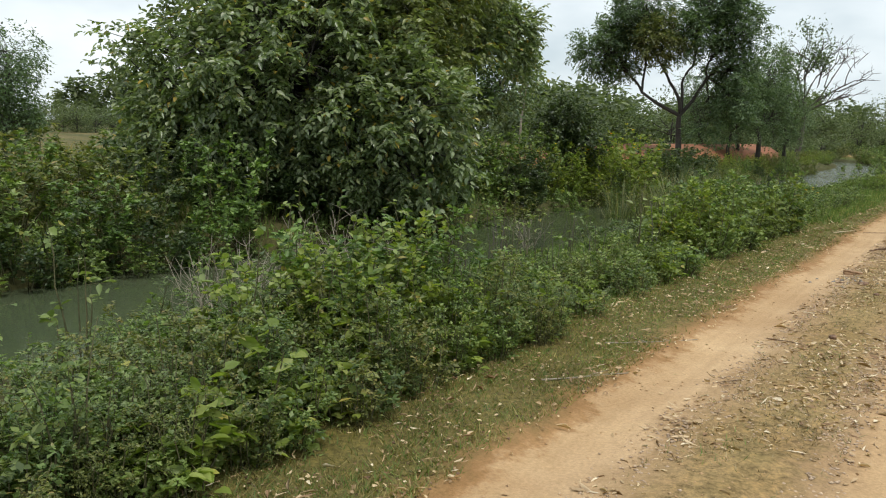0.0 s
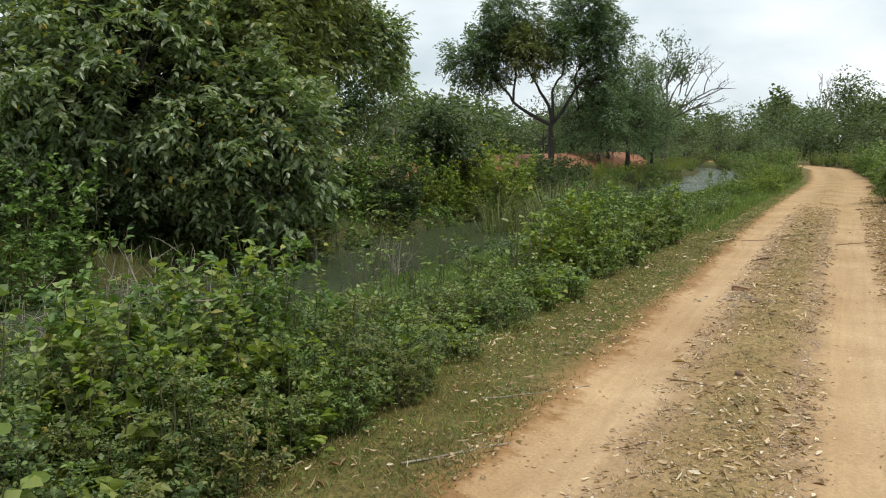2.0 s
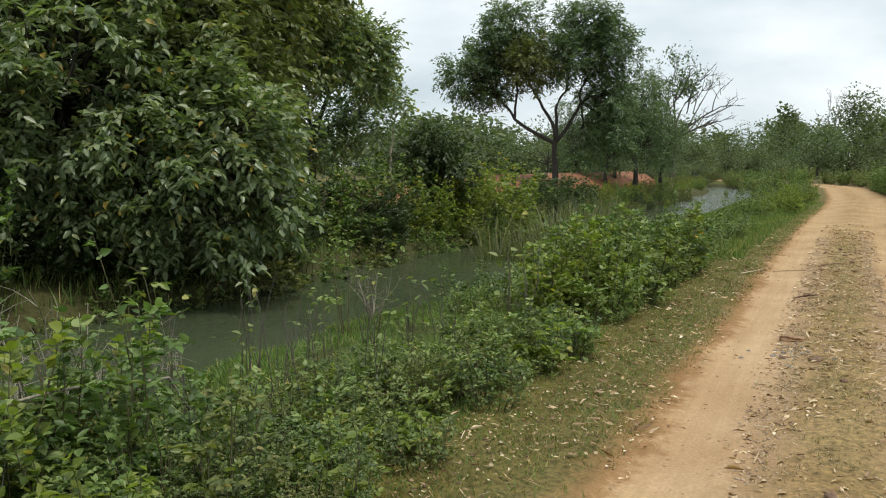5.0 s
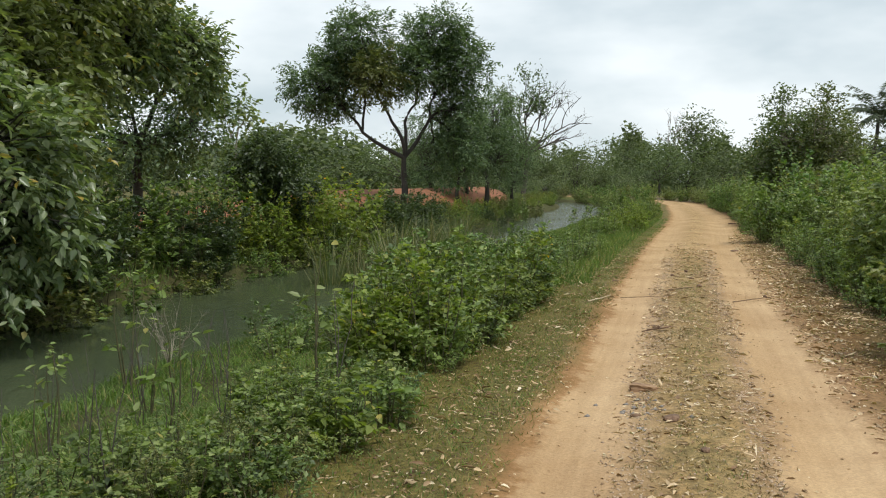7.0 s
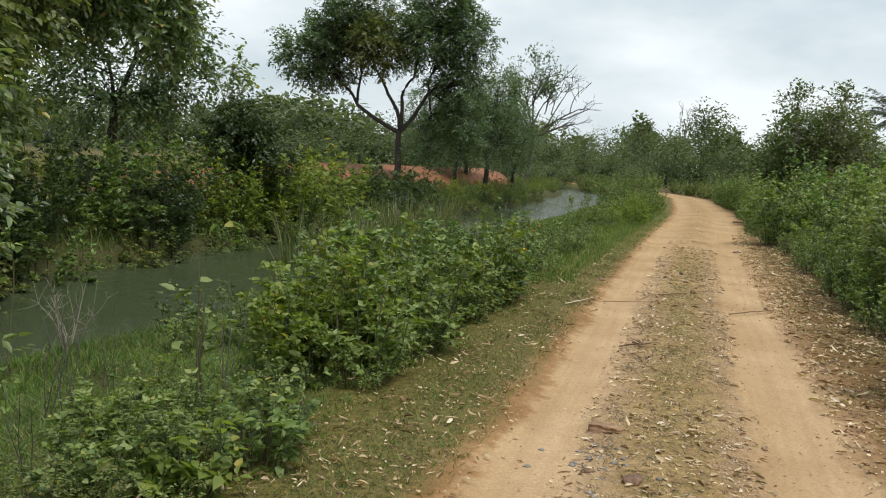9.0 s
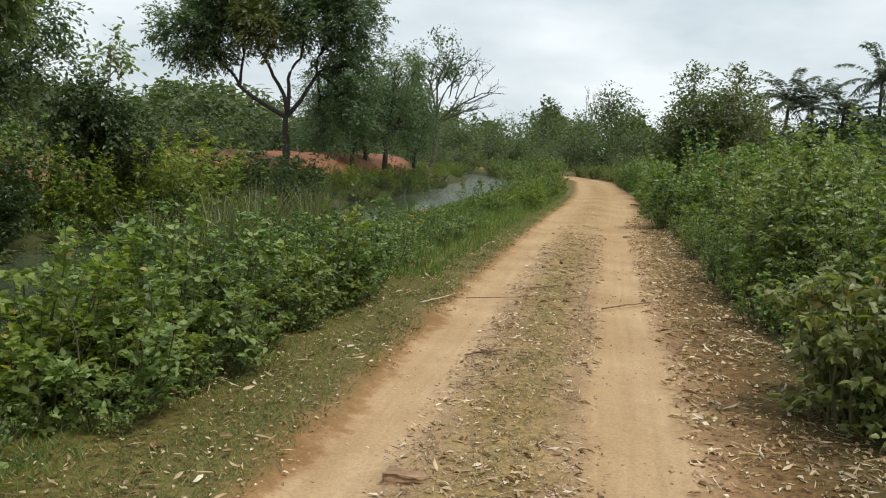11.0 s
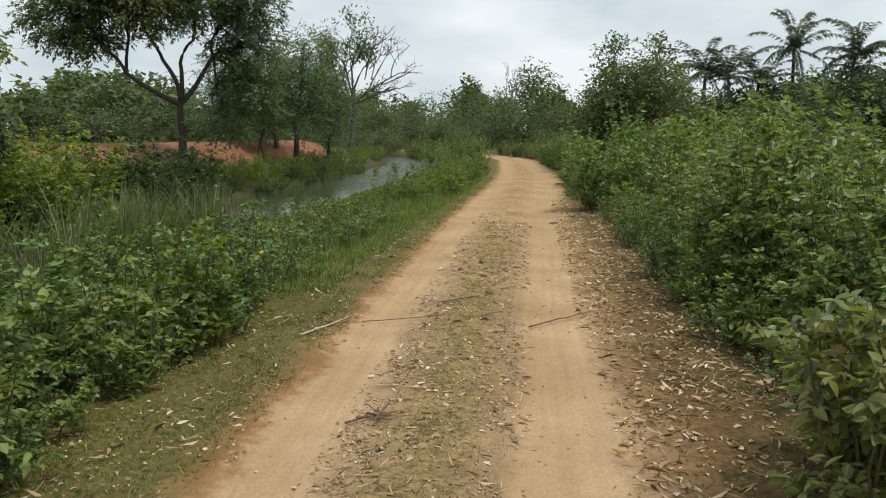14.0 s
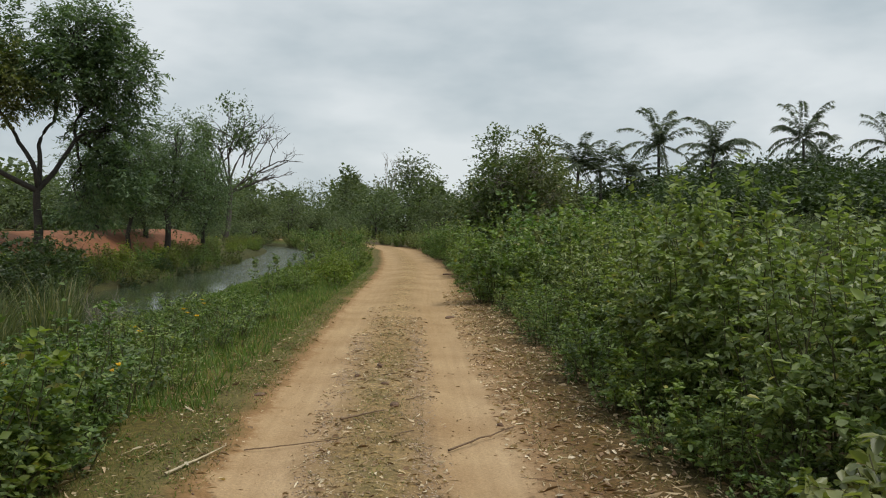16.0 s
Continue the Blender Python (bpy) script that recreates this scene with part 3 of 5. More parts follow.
# ---- trees ----
crown_tree(11, (2.85, 34.2, 0.2), 0.115, [(-0.05, 0, 2.05), (-1.5, 0, 2.9), (-2.1, 0.1, 3.6), (-1.4, 0, 3.9), (-0.5, -0.1, 3.3), (-0.95, -0.1, 4.1), (-0.02, 0.1, 3.25), (0.35, 0.1, 3.9), (0.9, 0.1, 3.5)],
           [((-3.1, 0.0, 4.55), (1.15, 1.1, 0.8), 130, 2), ((-2.5, 0.2, 3.85), (0.9, 0.9, 0.4), 60, 2), ((-2.2, 0.1, 5.25), (0.9, 0.9, 0.75), 95, 2), ((-1.6, 0.1, 6.1), (1.15, 1.2, 1.0), 150, 3),
                        ((-1.05, -0.6, 4.85), (1.05, 1.0, 0.85), 130, 5, M_OLIVETREE), ((0.95, 0.1, 6.35), (1.2, 1.2, 0.9), 170, 7), ((0.35, -0.3, 5.1), (1.1, 1.2, 0.85), 130, 7), ((1.95, 0.1, 5.2), (0.95, 1.1, 1.0), 130, 8),
                        ((1.75, 0.0, 3.8), (1.05, 1.1, 0.8), 100, 8), ((1.95, 0.2, 2.5), (0.9, 1.0, 0.7), 80, 8), ((1.3, 0.4, 1.8), (0.8, 0.9, 0.6), 30, 8)],
                       M_GREY, M_BARK, 0.15, 0.06, 45, "tree", "spreading tree with forked dark trunk and fine drooping foliage", hang=0.25, clump_r=0.17, shell=0.3, parents=(0, 0, 1, 1, 0, 4, 0, 6, 0))
# right and upper lobes in M_YELLOW: their sunlit look is leaf colour
crown_tree(12, (-5.6, 14.8, 0.05), 0.22, [(0.2, 0, 1.5), (1.3, 1.6, 2.8), (-1.6, 0.3, 2.8), (0.2, 0.4, 3.2), (2.6, 4.6, 3.9)],
                      [((1.6, 0.6, 2.4), (1.35, 1.5, 1.4), 280, 1, M_YELLOW), ((0.3, -0.9, 2.4), (1.9, 1.6, 1.8), 360, 0), ((-1.7, 0.0, 2.2), (1.2, 1.5, 1.3), 230, 0),
                       ((0.9, 0.8, 4.9), (2.2, 2.0, 1.7), 400, 3, M_YELLOW), ((-0.9, 0.8, 4.9), (1.7, 1.8, 1.6), 300, 3), ((0.5, 0.8, 6.4), (1.7, 1.7, 1.2), 200, 3, M_YELLOW),
                       ((1.8, 3.3, 4.6), (1.1, 1.5, 1.4), 240, 4, M_YELLOW), ((2.2, 5.0, 5.0), (0.9, 1.3, 1.2), 170, 4, M_YELLOW), ((3.3, 7.0, 3.75), (0.38, 0.7, 0.75), 60, 4), ((2.5, 5.6, 3.6), (0.7, 1.1, 0.45), 30, 4), ((0.9, 2.4, 2.5), (1.0, 1.3, 1.1), 130, 1), ((1.4, 3.8, 3.6), (1.1, 1.3, 1.0), 170, 4, M_YELLOW), ((2.2, 5.7, 4.2), (0.9, 1.2, 0.9), 130, 4), ((0.6, 3.6, 2.2), (1.0, 1.2, 0.9), 110, 1),
                       ((1.4, -0.4, 1.1), (1.7, 1.0, 0.9), 240, 0), ((-1.0, -0.9, 1.1), (1.5, 1.0, 0.9), 190, 0), ((2.3, -1.0, 1.5), (1.1, 1.0, 1.1), 160, 0)],
                      M_TREE, M_BARK, 0.135, 0.07, 50, "tree", "broad dense tree with dark glossy leaves hanging over the canal", hang=0.3, clump_r=0.2, fine=True, shell=0.5, twiggy=0.7, parents=(0, 0, 0, 0, 1))
dense_tree = crown_tree(13, (7.2, 43.5, 0.3), 0.11, [(0, 0, 1.6), (0.3, 0, 2.6)],
           [((-0.4, 0, 3.0), (1.1, 1.1, 1.2), 85, 0), ((0.4, 0.2, 4.4), (1.0, 1.1, 1.0), 75, 1), ((0.7, 0, 2.2), (0.9, 1.0, 1.1), 75, 0)],
           M_GREY, M_BARK, 0.135, 0.06, 40, "tree", "small bushy dark tree standing behind the canal", hang=0.3, clump_r=0.25)
for x, y, k in ((5.9, 42.5, 0.8), (4.7, 45.0, 0.85), (9.6, 48.0, 0.8), (6.6, 46.5, 0.9)):
    copy_thing(dense_tree, Matrix.Translation((x, y, 0.25)) @ Matrix.Rotation(x * 3, 4, "Z") @ Matrix.Scale(k, 4))
crown_tree(14, (-0.95, 23.2, 0.0), 0.07, [(0, 0, 0.5), (0.2, 0, 0.9)],
           [((-0.2, 0, 1.6), (0.75, 0.75, 0.7), 110, 1), ((0.35, 0.1, 1.35), (0.65, 0.65, 0.6), 80, 1), ((0.05, -0.1, 1.9), (0.5, 0.5, 0.4), 60, 1)],
           M_DARK, M_BARK, 0.09, 0.06, 40, "shrub", "dark creeper-covered shrub on a thin stem beside the canal", "shrub", hang=0.4, clump_r=0.13)

crown_tree(15, (-3.9, 42.0, 0.2), 0.06, [(0, 0, 2.4), (0.1, 0, 3.4)],
           [((0.0, 0, 4.6), (0.5, 0.5, 0.5), 12, 1), ((-0.5, 0, 4.0), (0.4, 0.4, 0.35), 9, 0), ((0.5, 0.1, 3.9), (0.4, 0.4, 0.4), 9, 1)],
           M_TREE, M_PALEBARK, 0.3, 0.17, 12, "tree", "slender young tree with large pale leaves", hang=0.3, clump_r=0.22)
behind = crown_tree(16, (-4.9, 28.5, 0.3), 0.13, [(0, 0, 1.8), (0.5, 0, 3.2)],
           [((0.2, 0, 5.0), (1.5, 1.5, 1.1), 80, 1), ((-1.2, 0, 3.8), (1.5, 1.3, 1.2), 90, 0), ((1.2, 0.1, 3.9), (1.1, 1.1, 1.0), 70, 1), ((1.5, 0.2, 2.7), (0.9, 0.9, 0.8), 80, 0), ((-0.2, -0.4, 2.2), (1.5, 1.0, 0.9), 130, 0)],
           M_GREY, M_BARK, 0.18, 0.08, 28, "tree", "leafy tree standing behind the large canal tree", hang=0.3, clump_r=0.22)
copy_thing(behind, Matrix.Translation((-14.6, 19.0, 0.1)) @ Matrix.Rotation(1.9, 4, "Z") @ Matrix.Scale(0.6, 4))
young = crown_tree(17, (0, 0, 0), 0.08, [(0, 0, 1.2), (0.2, 0.1, 2.0)],
                   [((0.0, 0.0, 3.9), (0.8, 0.8, 0.8), 46, 1), ((-0.7, 0.2, 3.0), (0.9, 0.9, 0.8), 56, 0), ((0.8, -0.1, 2.9), (0.9, 0.9, 0.8), 56, 1), ((0.1, -0.7, 2.2), (1.0, 0.9, 0.8), 56, 0), ((0.0, 0.7, 1.8), (1.1, 0.9, 0.8), 56, 0), ((-0.6, -0.3, 1.3), (0.9, 0.9, 0.7), 46, 0), ((0.8, 0.2, 1.3), (0.9, 0.9, 0.7), 46, 0)],
                   M_YOUNG, M_PALEBARK, 0.17, 0.09, 20, "tree", "dull green young tree behind the bushes", "tree", "young trees beside the track", hang=0.25, clump_r=0.2)


def bare_tree(seed, x, y, z, fork, tips, r, mat, leafy, name, label):
    """A tree with an open fan of thin branches; those whose tips lie short of leafy keep their leaves."""
    rng = np.random.default_rng(seed)
    ob = thing(name, label, "tree")
    ob.location = (x, y, z)
    lines, ends = [], []

    def grow(p, w, ln, r, level):
        w = w / np.linalg.norm(w)
        q = p + w * ln
        lines.append((bow(p, q, rng, 5, 0.07), r, r * 0.6))
        ends.append(q)
        if level == 0:
            return
        for _ in range(3 if level > 2 else 2):
            nw = w + rng.normal(0, 0.4, 3) + [0, 0, 0.08]
            grow(p + w * ln * rng.uniform(0.45, 1.0), nw, ln * rng.uniform(0.4, 0.65), r * 0.55, level - 1)

    fork = np.array(fork, float)
    lines.append((bow((0, 0, -0.3), fork, rng, 6, 0.03), r, r * 0.7))
    for tip in tips:
        tip = np.array(tip, float)
        grow(fork, tip - fork, np.linalg.norm(tip - fork) * 0.62, r * 0.36, 4)
    part("trunk", tube_mesh("trunk", lines[:1], mat, 8), ob)
    part("branchwork", tube_mesh("branchwork", lines[1:], mat, 4), ob)["kind"] = "stuff"
    ends = np.array(ends)
    ends = ends[(ends[:, 0] + rng.normal(0, 0.35, len(ends)) < leafy) & (ends[:, 2] > fork[2] + 0.8)]
    B = np.repeat(ends, 7, 0) + rng.normal(0, 0.22, (len(ends) * 7, 3))
    if len(B):
        part("foliage", leaf_mesh("foliage", B, rng.normal(0, 1, B.shape), 0.26, 0.12, M_GREY, fine=False, rng=rng), ob)
    return ob


bare_tree(25, 13.8, 66.3, 0.1, (0.4, 0, 3.4), [(-0.9, 0.3, 8.3), (0.2, 0.6, 8.8), (1.0, -0.4, 9.7), (2.6, 0.4, 8.4), (4.6, -0.3, 6.5), (4.4, 0.4, 5.2), (3.4, 0.5, 7.5), (-1.7, -0.4, 6.6), (3.2, -0.4, 4.7)],
          0.2, M_GREYBARK, 1.7, "tree", "half-bare tree with thin spreading branches by the canal")
copy_thing(dense_tree, Matrix.Translation((11.8, 66.0, 0.1)) @ Matrix.Rotation(1.0, 4, "Z") @ Matrix.Scale(1.45, 4))
bare_tree(22, 45.2, 116.0, 0.0, (0.1, 0, 5.0), [(-1.2, 0, 9.4), (-0.2, 0.4, 10.9), (0.7, -0.3, 10.6), (1.5, 0.3, 9.2)], 0.22, M_PALEBARK, -50.0, "tree", "leafless pale tree among the far woods")


def far_tree(seed, shape, label, mat=None, leaf=0.105, dense=1.0):
    """A small tree for the middle distance and beyond, 1 m high at scale 1; sizes are set when it is placed."""
    rng = np.random.default_rng(seed)
    if shape == "round":
        lobes = [((rng.normal(0, 0.14), rng.normal(0, 0.14), rng.uniform(0.3, 0.78)), (0.2, 0.2, 0.18), int(15 * dense), 0) for _ in range(7)]
    elif shape == "tall":
        lobes = [((rng.normal(0, 0.05), rng.normal(0, 0.05), z), (0.2 * (1.15 - z), 0.2 * (1.15 - z), 0.13), int(15 * dense), 0) for z in (0.25, 0.4, 0.55, 0.7, 0.85)]
    else:
        lobes = [((rng.normal(0, 0.36), rng.normal(0, 0.36), rng.uniform(0.12, 0.68)), (0.27, 0.27, 0.22), int(11 * dense), 0) for _ in range(9)]
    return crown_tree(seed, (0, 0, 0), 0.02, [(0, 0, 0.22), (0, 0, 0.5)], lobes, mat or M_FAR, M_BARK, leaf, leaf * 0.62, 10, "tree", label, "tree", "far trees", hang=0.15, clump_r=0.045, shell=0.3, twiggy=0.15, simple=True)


rngf = np.random.default_rng(5)
far_kinds = [far_tree(31, "round", "round-topped tree in the distant tree line"), far_tree(32, "wide", "broad scrubby tree in the distant tree line"),
             far_tree(33, "tall", "tall narrow tree in the distant tree line"), far_tree(34, "wide", "low spreading tree in the distant tree line"), far_tree(35, "round", "rounded tree in the distant tree line"), far_tree(37, "wide", "dark dense tree among the palms", M_DARK, 0.05, 4.5),
             far_tree(38, "wide", "low bushy tree in the middle distance", M_FAR, 0.05, 2.2), far_tree(39, "wide", "spreading olive-green tree in the middle distance", M_FAR, 0.046, 2.2), far_tree(40, "round", "tall round-crowned tree above the far woods", M_FAR, 0.045, 2.8)]
used, far_lot = set(), []


def stand(kind, x, y, height, wide=1.0, z=0.0):
    m = Matrix.Translation((x, y, z)) @ Matrix.Rotation(rngf.uniform(0, 6.28), 4, "Z") @ Matrix.Diagonal((height * wide, height * wide, height, 1))
    if kind not in used:
        used.add(kind)
        far_kinds[kind].matrix_basis = m
        return
    copy_scaled(far_kinds[kind], m)


stand(8, 46.5, 109.0, 10.8, 0.9)
stand(8, 40.0, 116.0, 8.2, 0.8)
stand(2, 46.0, 133.0, 10.2, 0.9)
for k in range(210):
    slope = rngf.uniform(-0.75, 1.9)
    dist = rngf.uniform(90, 210)
    x, y = 2.8 + slope * dist, 8.5 + dist
    if 0.12 < slope < 0.46 and dist < 110:
        continue
    far_lot.append((int(rngf.choice([0, 1, 1, 3, 3, 4, 2])), x, y, rngf.uniform(0, 6.28), rngf.uniform(5.5, 9.0) * (0.6 + dist / 260) * (1.2 if slope > 0.75 else 1), rngf.uniform(0.8, 1.3)))
for k in range(22):
    slope = rngf.uniform(0.7, 1.7)
    y = rngf.uniform(44, 62)
    stand(int(rngf.choice([6, 6, 7])), 2.8 + slope * y, 8.5 + y, rngf.uniform(3.0, 4.6), rngf.uniform(0.9, 1.3))
for k in range(64):
    slope = rngf.uniform(0.68, 1.9)
    y = rngf.uniform(58, 74)
    stand(5, 2.8 + slope * y, 8.5 + y, min(6.2 + (slope - 0.67) * 13, 13.0) * y / 67 * rngf.uniform(0.82, 1.06), rngf.uniform(0.9, 1.15))
for k in range(40):
    slope = rngf.uniform(-1.1, 0.0)
    y = rngf.uniform(72, 105)
    stand(int(rngf.choice([6, 6, 7])), 2.8 + slope * y, 8.5 + y, rngf.uniform(3.0, 4.8), rngf.uniform(1.0, 1.4))


def far_woods(lot):
    """The distant tree line, joined."""
    V, F, k = [], [], 0
    for kind, x, y, turn, height, wide in lot:
        me = [o for o in far_kinds[kind].children if o.name.startswith("crown")][0].data
        v = np.empty(len(me.vertices) * 3, np.float32)
        me.vertices.foreach_get("co", v)
        v = v.reshape(-1, 3)
        f = np.empty(len(me.loops), np.int32)
        me.loops.foreach_get("vertex_index", f)
        ca, sa = math.cos(turn), math.sin(turn)
        V.append(np.stack([x + (v[:, 0] * ca - v[:, 1] * sa) * height * wide, y + (v[:, 0] * sa + v[:, 1] * ca) * height * wide, v[:, 2] * height], -1))
        F.append(f.reshape(-1, 3) + k)
        k += len(v)
    tagged(new("far_woods", np_mesh("far_woods", np.concatenate(V), np.concatenate(F), M_FAR)), "green tree line along the horizon, haze mixed into its leaf colour", "woods", kind="stuff")


for lot in far_lot[:40]:
    if lot[0] not in used:
        stand(lot[0], lot[1], lot[2], lot[4], lot[5])
far_woods(far_lot)
for k in range(90):
    slope, y = rngf.uniform(0.02, 0.68), rngf.uniform(84, 118)
    stand(int(rngf.choice([6, 6, 7])), 2.8 + slope * y, 8.5 + y, rngf.choice([2.8, 3.8, 4.8, 5.8, 7.4]) * rngf.uniform(0.85, 1.15), rngf.uniform(0.7, 1.2))
# low scrub where track and canal bend away
for k in range(34):
    s, d = rngf.uniform(58, 110), rngf.uniform(-16, 14)
    if -8.0 < d < 6.0 and s < 80:
        continue
    x, y = place(s, d)
    stand(int(rngf.choice([6, 7])), float(x), float(y), rngf.uniform(1.5, 2.6), rngf.uniform(1.1, 1.6))
# bright young trees beside the track
for s, d, hgt in ((47.0, 4.9, 5.7), (48.6, 6.8, 5.9), (46.2, 6.4, 4.8), (50.5, 8.2, 4.8), (50.5, 5.2, 4.8), (52.0, 7.0, 5.0)):
    x, y = place(s, d)
    m = Matrix.Translation((float(x), float(y), 0.0)) @ Matrix.Rotation(s * 2.1, 4, "Z") @ Matrix.Scale(hgt / 4.8, 4)
    if s == 47.0:
        young.matrix_basis = m
    else:
        copy_scaled(young, m)


def palm(seed, label):
    """A coconut palm, 10 m to the crown, with arching fronds of single leaflets."""
    rng = np.random.default_rng(seed)
    ob = thing("palm_tree", label, "palm", "coconut palms")
    top = np.array([rng.normal(0, 0.4), rng.normal(0, 0.4), 9.0])
    part("trunk", tube_mesh("trunk", [(bow((0, 0, -0.3), top, rng, 10, 0.015), 0.22, 0.13)], M_BARK, 8), ob)
    for k in range(22):
        a = k * 2.4 + rng.normal(0, 0.3)
        lift = 1.45 - 1.9 * (k / 21) ** 1.4 + rng.normal(0, 0.2)
        t = np.linspace(0, 1, 12)
        ln = rng.uniform(3.2, 4.7)
        r = ln * t * max(math.cos(lift), 0.12) * (1 - 0.1 * t) + 0.35 * ln * t ** 2.2 * math.sin(max(lift, 0))
        z = ln * (math.sin(lift) * t - 0.34 * t ** 3.0 * math.cos(lift * 0.6))
        pts = top + np.stack([r * math.cos(a), r * math.sin(a), z], -1)
        u = np.sort(rng.uniform(0.06, 1, 80))
        b = np.stack([np.interp(u, t, pts[:, i]) for i in range(3)], -1)
        tan = np.stack([np.interp(u, t, unit(np.gradient(pts, axis=0))[:, i]) for i in range(3)], -1)
        sd = np.array([-math.sin(a), math.cos(a), 0])
        B = np.concatenate([b, b])
        w = np.concatenate([tan * 0.7 + sd, tan * 0.7 - sd]) + [0, 0, -0.7] + rng.normal(0, 0.2, (160, 3))
        part("frond", leaf_mesh("frond", B, w, 0.66, 0.085, M_PALM, fine=False, rng=rng), ob)
    return ob


palms = [palm(41, "tall coconut palm with arching grey-green fronds"), palm(42, "leaning coconut palm with drooping fronds")]
for k, (x, y, top) in enumerate([(58.2, 76.0, 10.5), (64.3, 76.0, 10.3), (47.7, 76.0, 8.0), (51.1, 76.0, 7.8), (77.8, 76.0, 12.3), (90.5, 76.0, 12.4), (54.5, 77.0, 7.4), (70.5, 82.0, 9.2), (84.0, 80.0, 10.0)]):
    sc = (top - 0.4) / 9.0
    m = Matrix.Translation((x, y, 0)) @ Matrix.Rotation(k * 1.3, 4, "Z") @ Matrix.Diagonal((1.0, 1.0, sc, 1))
    if k < 2:
        palms[k].matrix_basis = m
    else:
        copy_scaled(palms[k % 2], m)

# ---- weeds, bushes and reeds ----
rngp = np.random.default_rng(7)
WEED, BANK = "leafy green weed bush growing on the canal bank", "weeds on the canal bank"
weeds = [bush_kind(51 + k, (1.05, 0.8, 0.9)[k], 0.5, 13, 9, 12, (0.058, 0.05, 0.07)[k], (0.036, 0.03, 0.046)[k], M_BUSH, "weed_bush", WEED, "bush", BANK, fine=k == 0, shoots=4) for k in range(3)]
limes = [bush_kind(61 + k, 0.95, 0.42, 10, 8, 11, 0.072, 0.05, (M_LIME, M_BRIGHT)[k], "weed_bush", "yellow-green broad-leaved weed beside the track", "bush", BANK, shoots=3) for k in range(2)]
olives = [bush_kind(64, 0.9, 0.45, 12, 9, 11, 0.055, 0.03, M_OLIVE, "weed_bush", "brownish weed bush going to seed on the bank", "bush", BANK)]
coarse = [bush_kind(56 + k, 0.95, 0.5, 12, 9, 12, 0.07, 0.046, (M_BUSH, M_LIME, M_BUSH)[k], "weed_bush", WEED, "bush", BANK, fine=False) for k in range(3)]
lows = [bush_kind(66 + k, 0.42, 0.34, 9, 6, 9, 0.05, 0.03, (M_WEED, M_LIME)[k], "herb", "low leafy herb in the grass of the bank", "herb", "herbs on the bank", fine=False) for k in range(2)]
shrubs = [bush_kind(71 + k, (2.15, 1.9, 1.7)[k], 1.0, 26, 17, 14, 0.095, 0.056, (M_SHRUB, M_LIME, M_SHRUB)[k], "bush", ("tall leafy green bush crowding the track's edge", "yellow-green broad-leaved bush crowding the track's edge", "dense green bush at the track's edge")[k], "bush", "bushes beside the track", droop=-0.4, shoots=12) for k in range(3)]
scrub = [bush_kind(76 + k, 1.9, 1.2, 20, 10, 10, 0.15, 0.095, (M_SHRUB, M_BUSH, M_OLIVE)[k], "bush", "rounded scrub bush behind the track's verge", "bush", "bushes beside the track", fine=False, shoots=8) for k in range(3)]
farside = [bush_kind(81 + k, 1.5, 0.95, 16, 9, 10, 0.12, 0.072, (M_BUSH, M_OLIVE, M_BRIGHT)[k], "bush", ("dense green bush overhanging the water", "olive-brown bush on the far bank", "yellow-green bush with orange flowers on the far bank")[k], "bush", "bushes on the far bank", fine=False, flowers=(0, 0, 4)[k], shoots=6) for k in range(3)]
darks = [bush_kind(86, 1.3, 1.0, 16, 12, 12, 0.10, 0.05, M_DARK, "bush", "dark green bush drooping into the canal", "bush", "bushes on the far bank", fine=False)]
tall = [bush_kind(91 + k, 1.1, 0.14, 3, 4, 3, 0.085, 0.055, M_LIME, "tall_weed", "thin upright weed with few broad leaves", "weed", "tall thin weeds") for k in range(2)]
feathery = [bush_kind(46 + k, (1.1, 0.9)[k], 0.4, 14, 10, 16, 0.04, 0.023, (M_WEED, M_OLIVE)[k], "weed_bush", "feathery small-leaved weed on the canal bank", "bush", BANK, fine=False) for k in range(2)]
docks = [bush_kind(43 + k, 0.4, 0.24, 8, 6, 5, 0.08, 0.05, (M_LIME, M_BRIGHT)[k], "herb", "broad-leaved herb with pale soft leaves on the bank", "herb", "herbs on the bank", droop=-0.3) for k in range(2)]
placed = set()


def more(kinds, spots, lo, hi, wide=1.0):
    for s, d in spots:
        fresh = [k for k in kinds if k.name not in placed]
        ob = fresh[0] if fresh else kinds[rngp.integers(len(kinds))]
        put_at(ob, s, d, rngp.uniform(lo, hi), rngp.uniform(0, 6.28), first=ob.name not in placed, wide=wide)
        placed.add(ob.name)


# dense thicket at the start of the walk
more(weeds + limes + olives, spread_spots(rngp, 0.6, 4.2, -2.6, -1.2, 0.4, 22), 0.34, 0.5, 1.45)
more(weeds + olives, spread_spots(rngp, 4.4, 6.3, -2.2, -1.3, 0.36, 12), 0.65, 0.9)
more(limes, spread_spots(rngp, 4.2, 6.2, -2.0, -1.35, 0.45, 6), 0.65, 0.9)
more(weeds, spread_spots(rngp, 3.4, 7.0, -3.6, -2.2, 0.45, 14), 0.25, 0.4)
more(weeds + olives, spread_spots(rngp, 6.2, 8.8, -2.0, -1.1, 0.4, 14), 0.3, 0.44, 1.25)
more(weeds, spread_spots(rngp, -3.0, 0.8, -3.4, -1.4, 0.6, 7), 0.4, 0.55)
more(feathery, spread_spots(rngp, 0.5, 4.4, -2.7, -1.0, 0.42, 24), 0.38, 0.58, 1.2)
more(feathery, spread_spots(rngp, 4.6, 8.6, -2.0, -1.1, 0.5, 12), 0.35, 0.5)
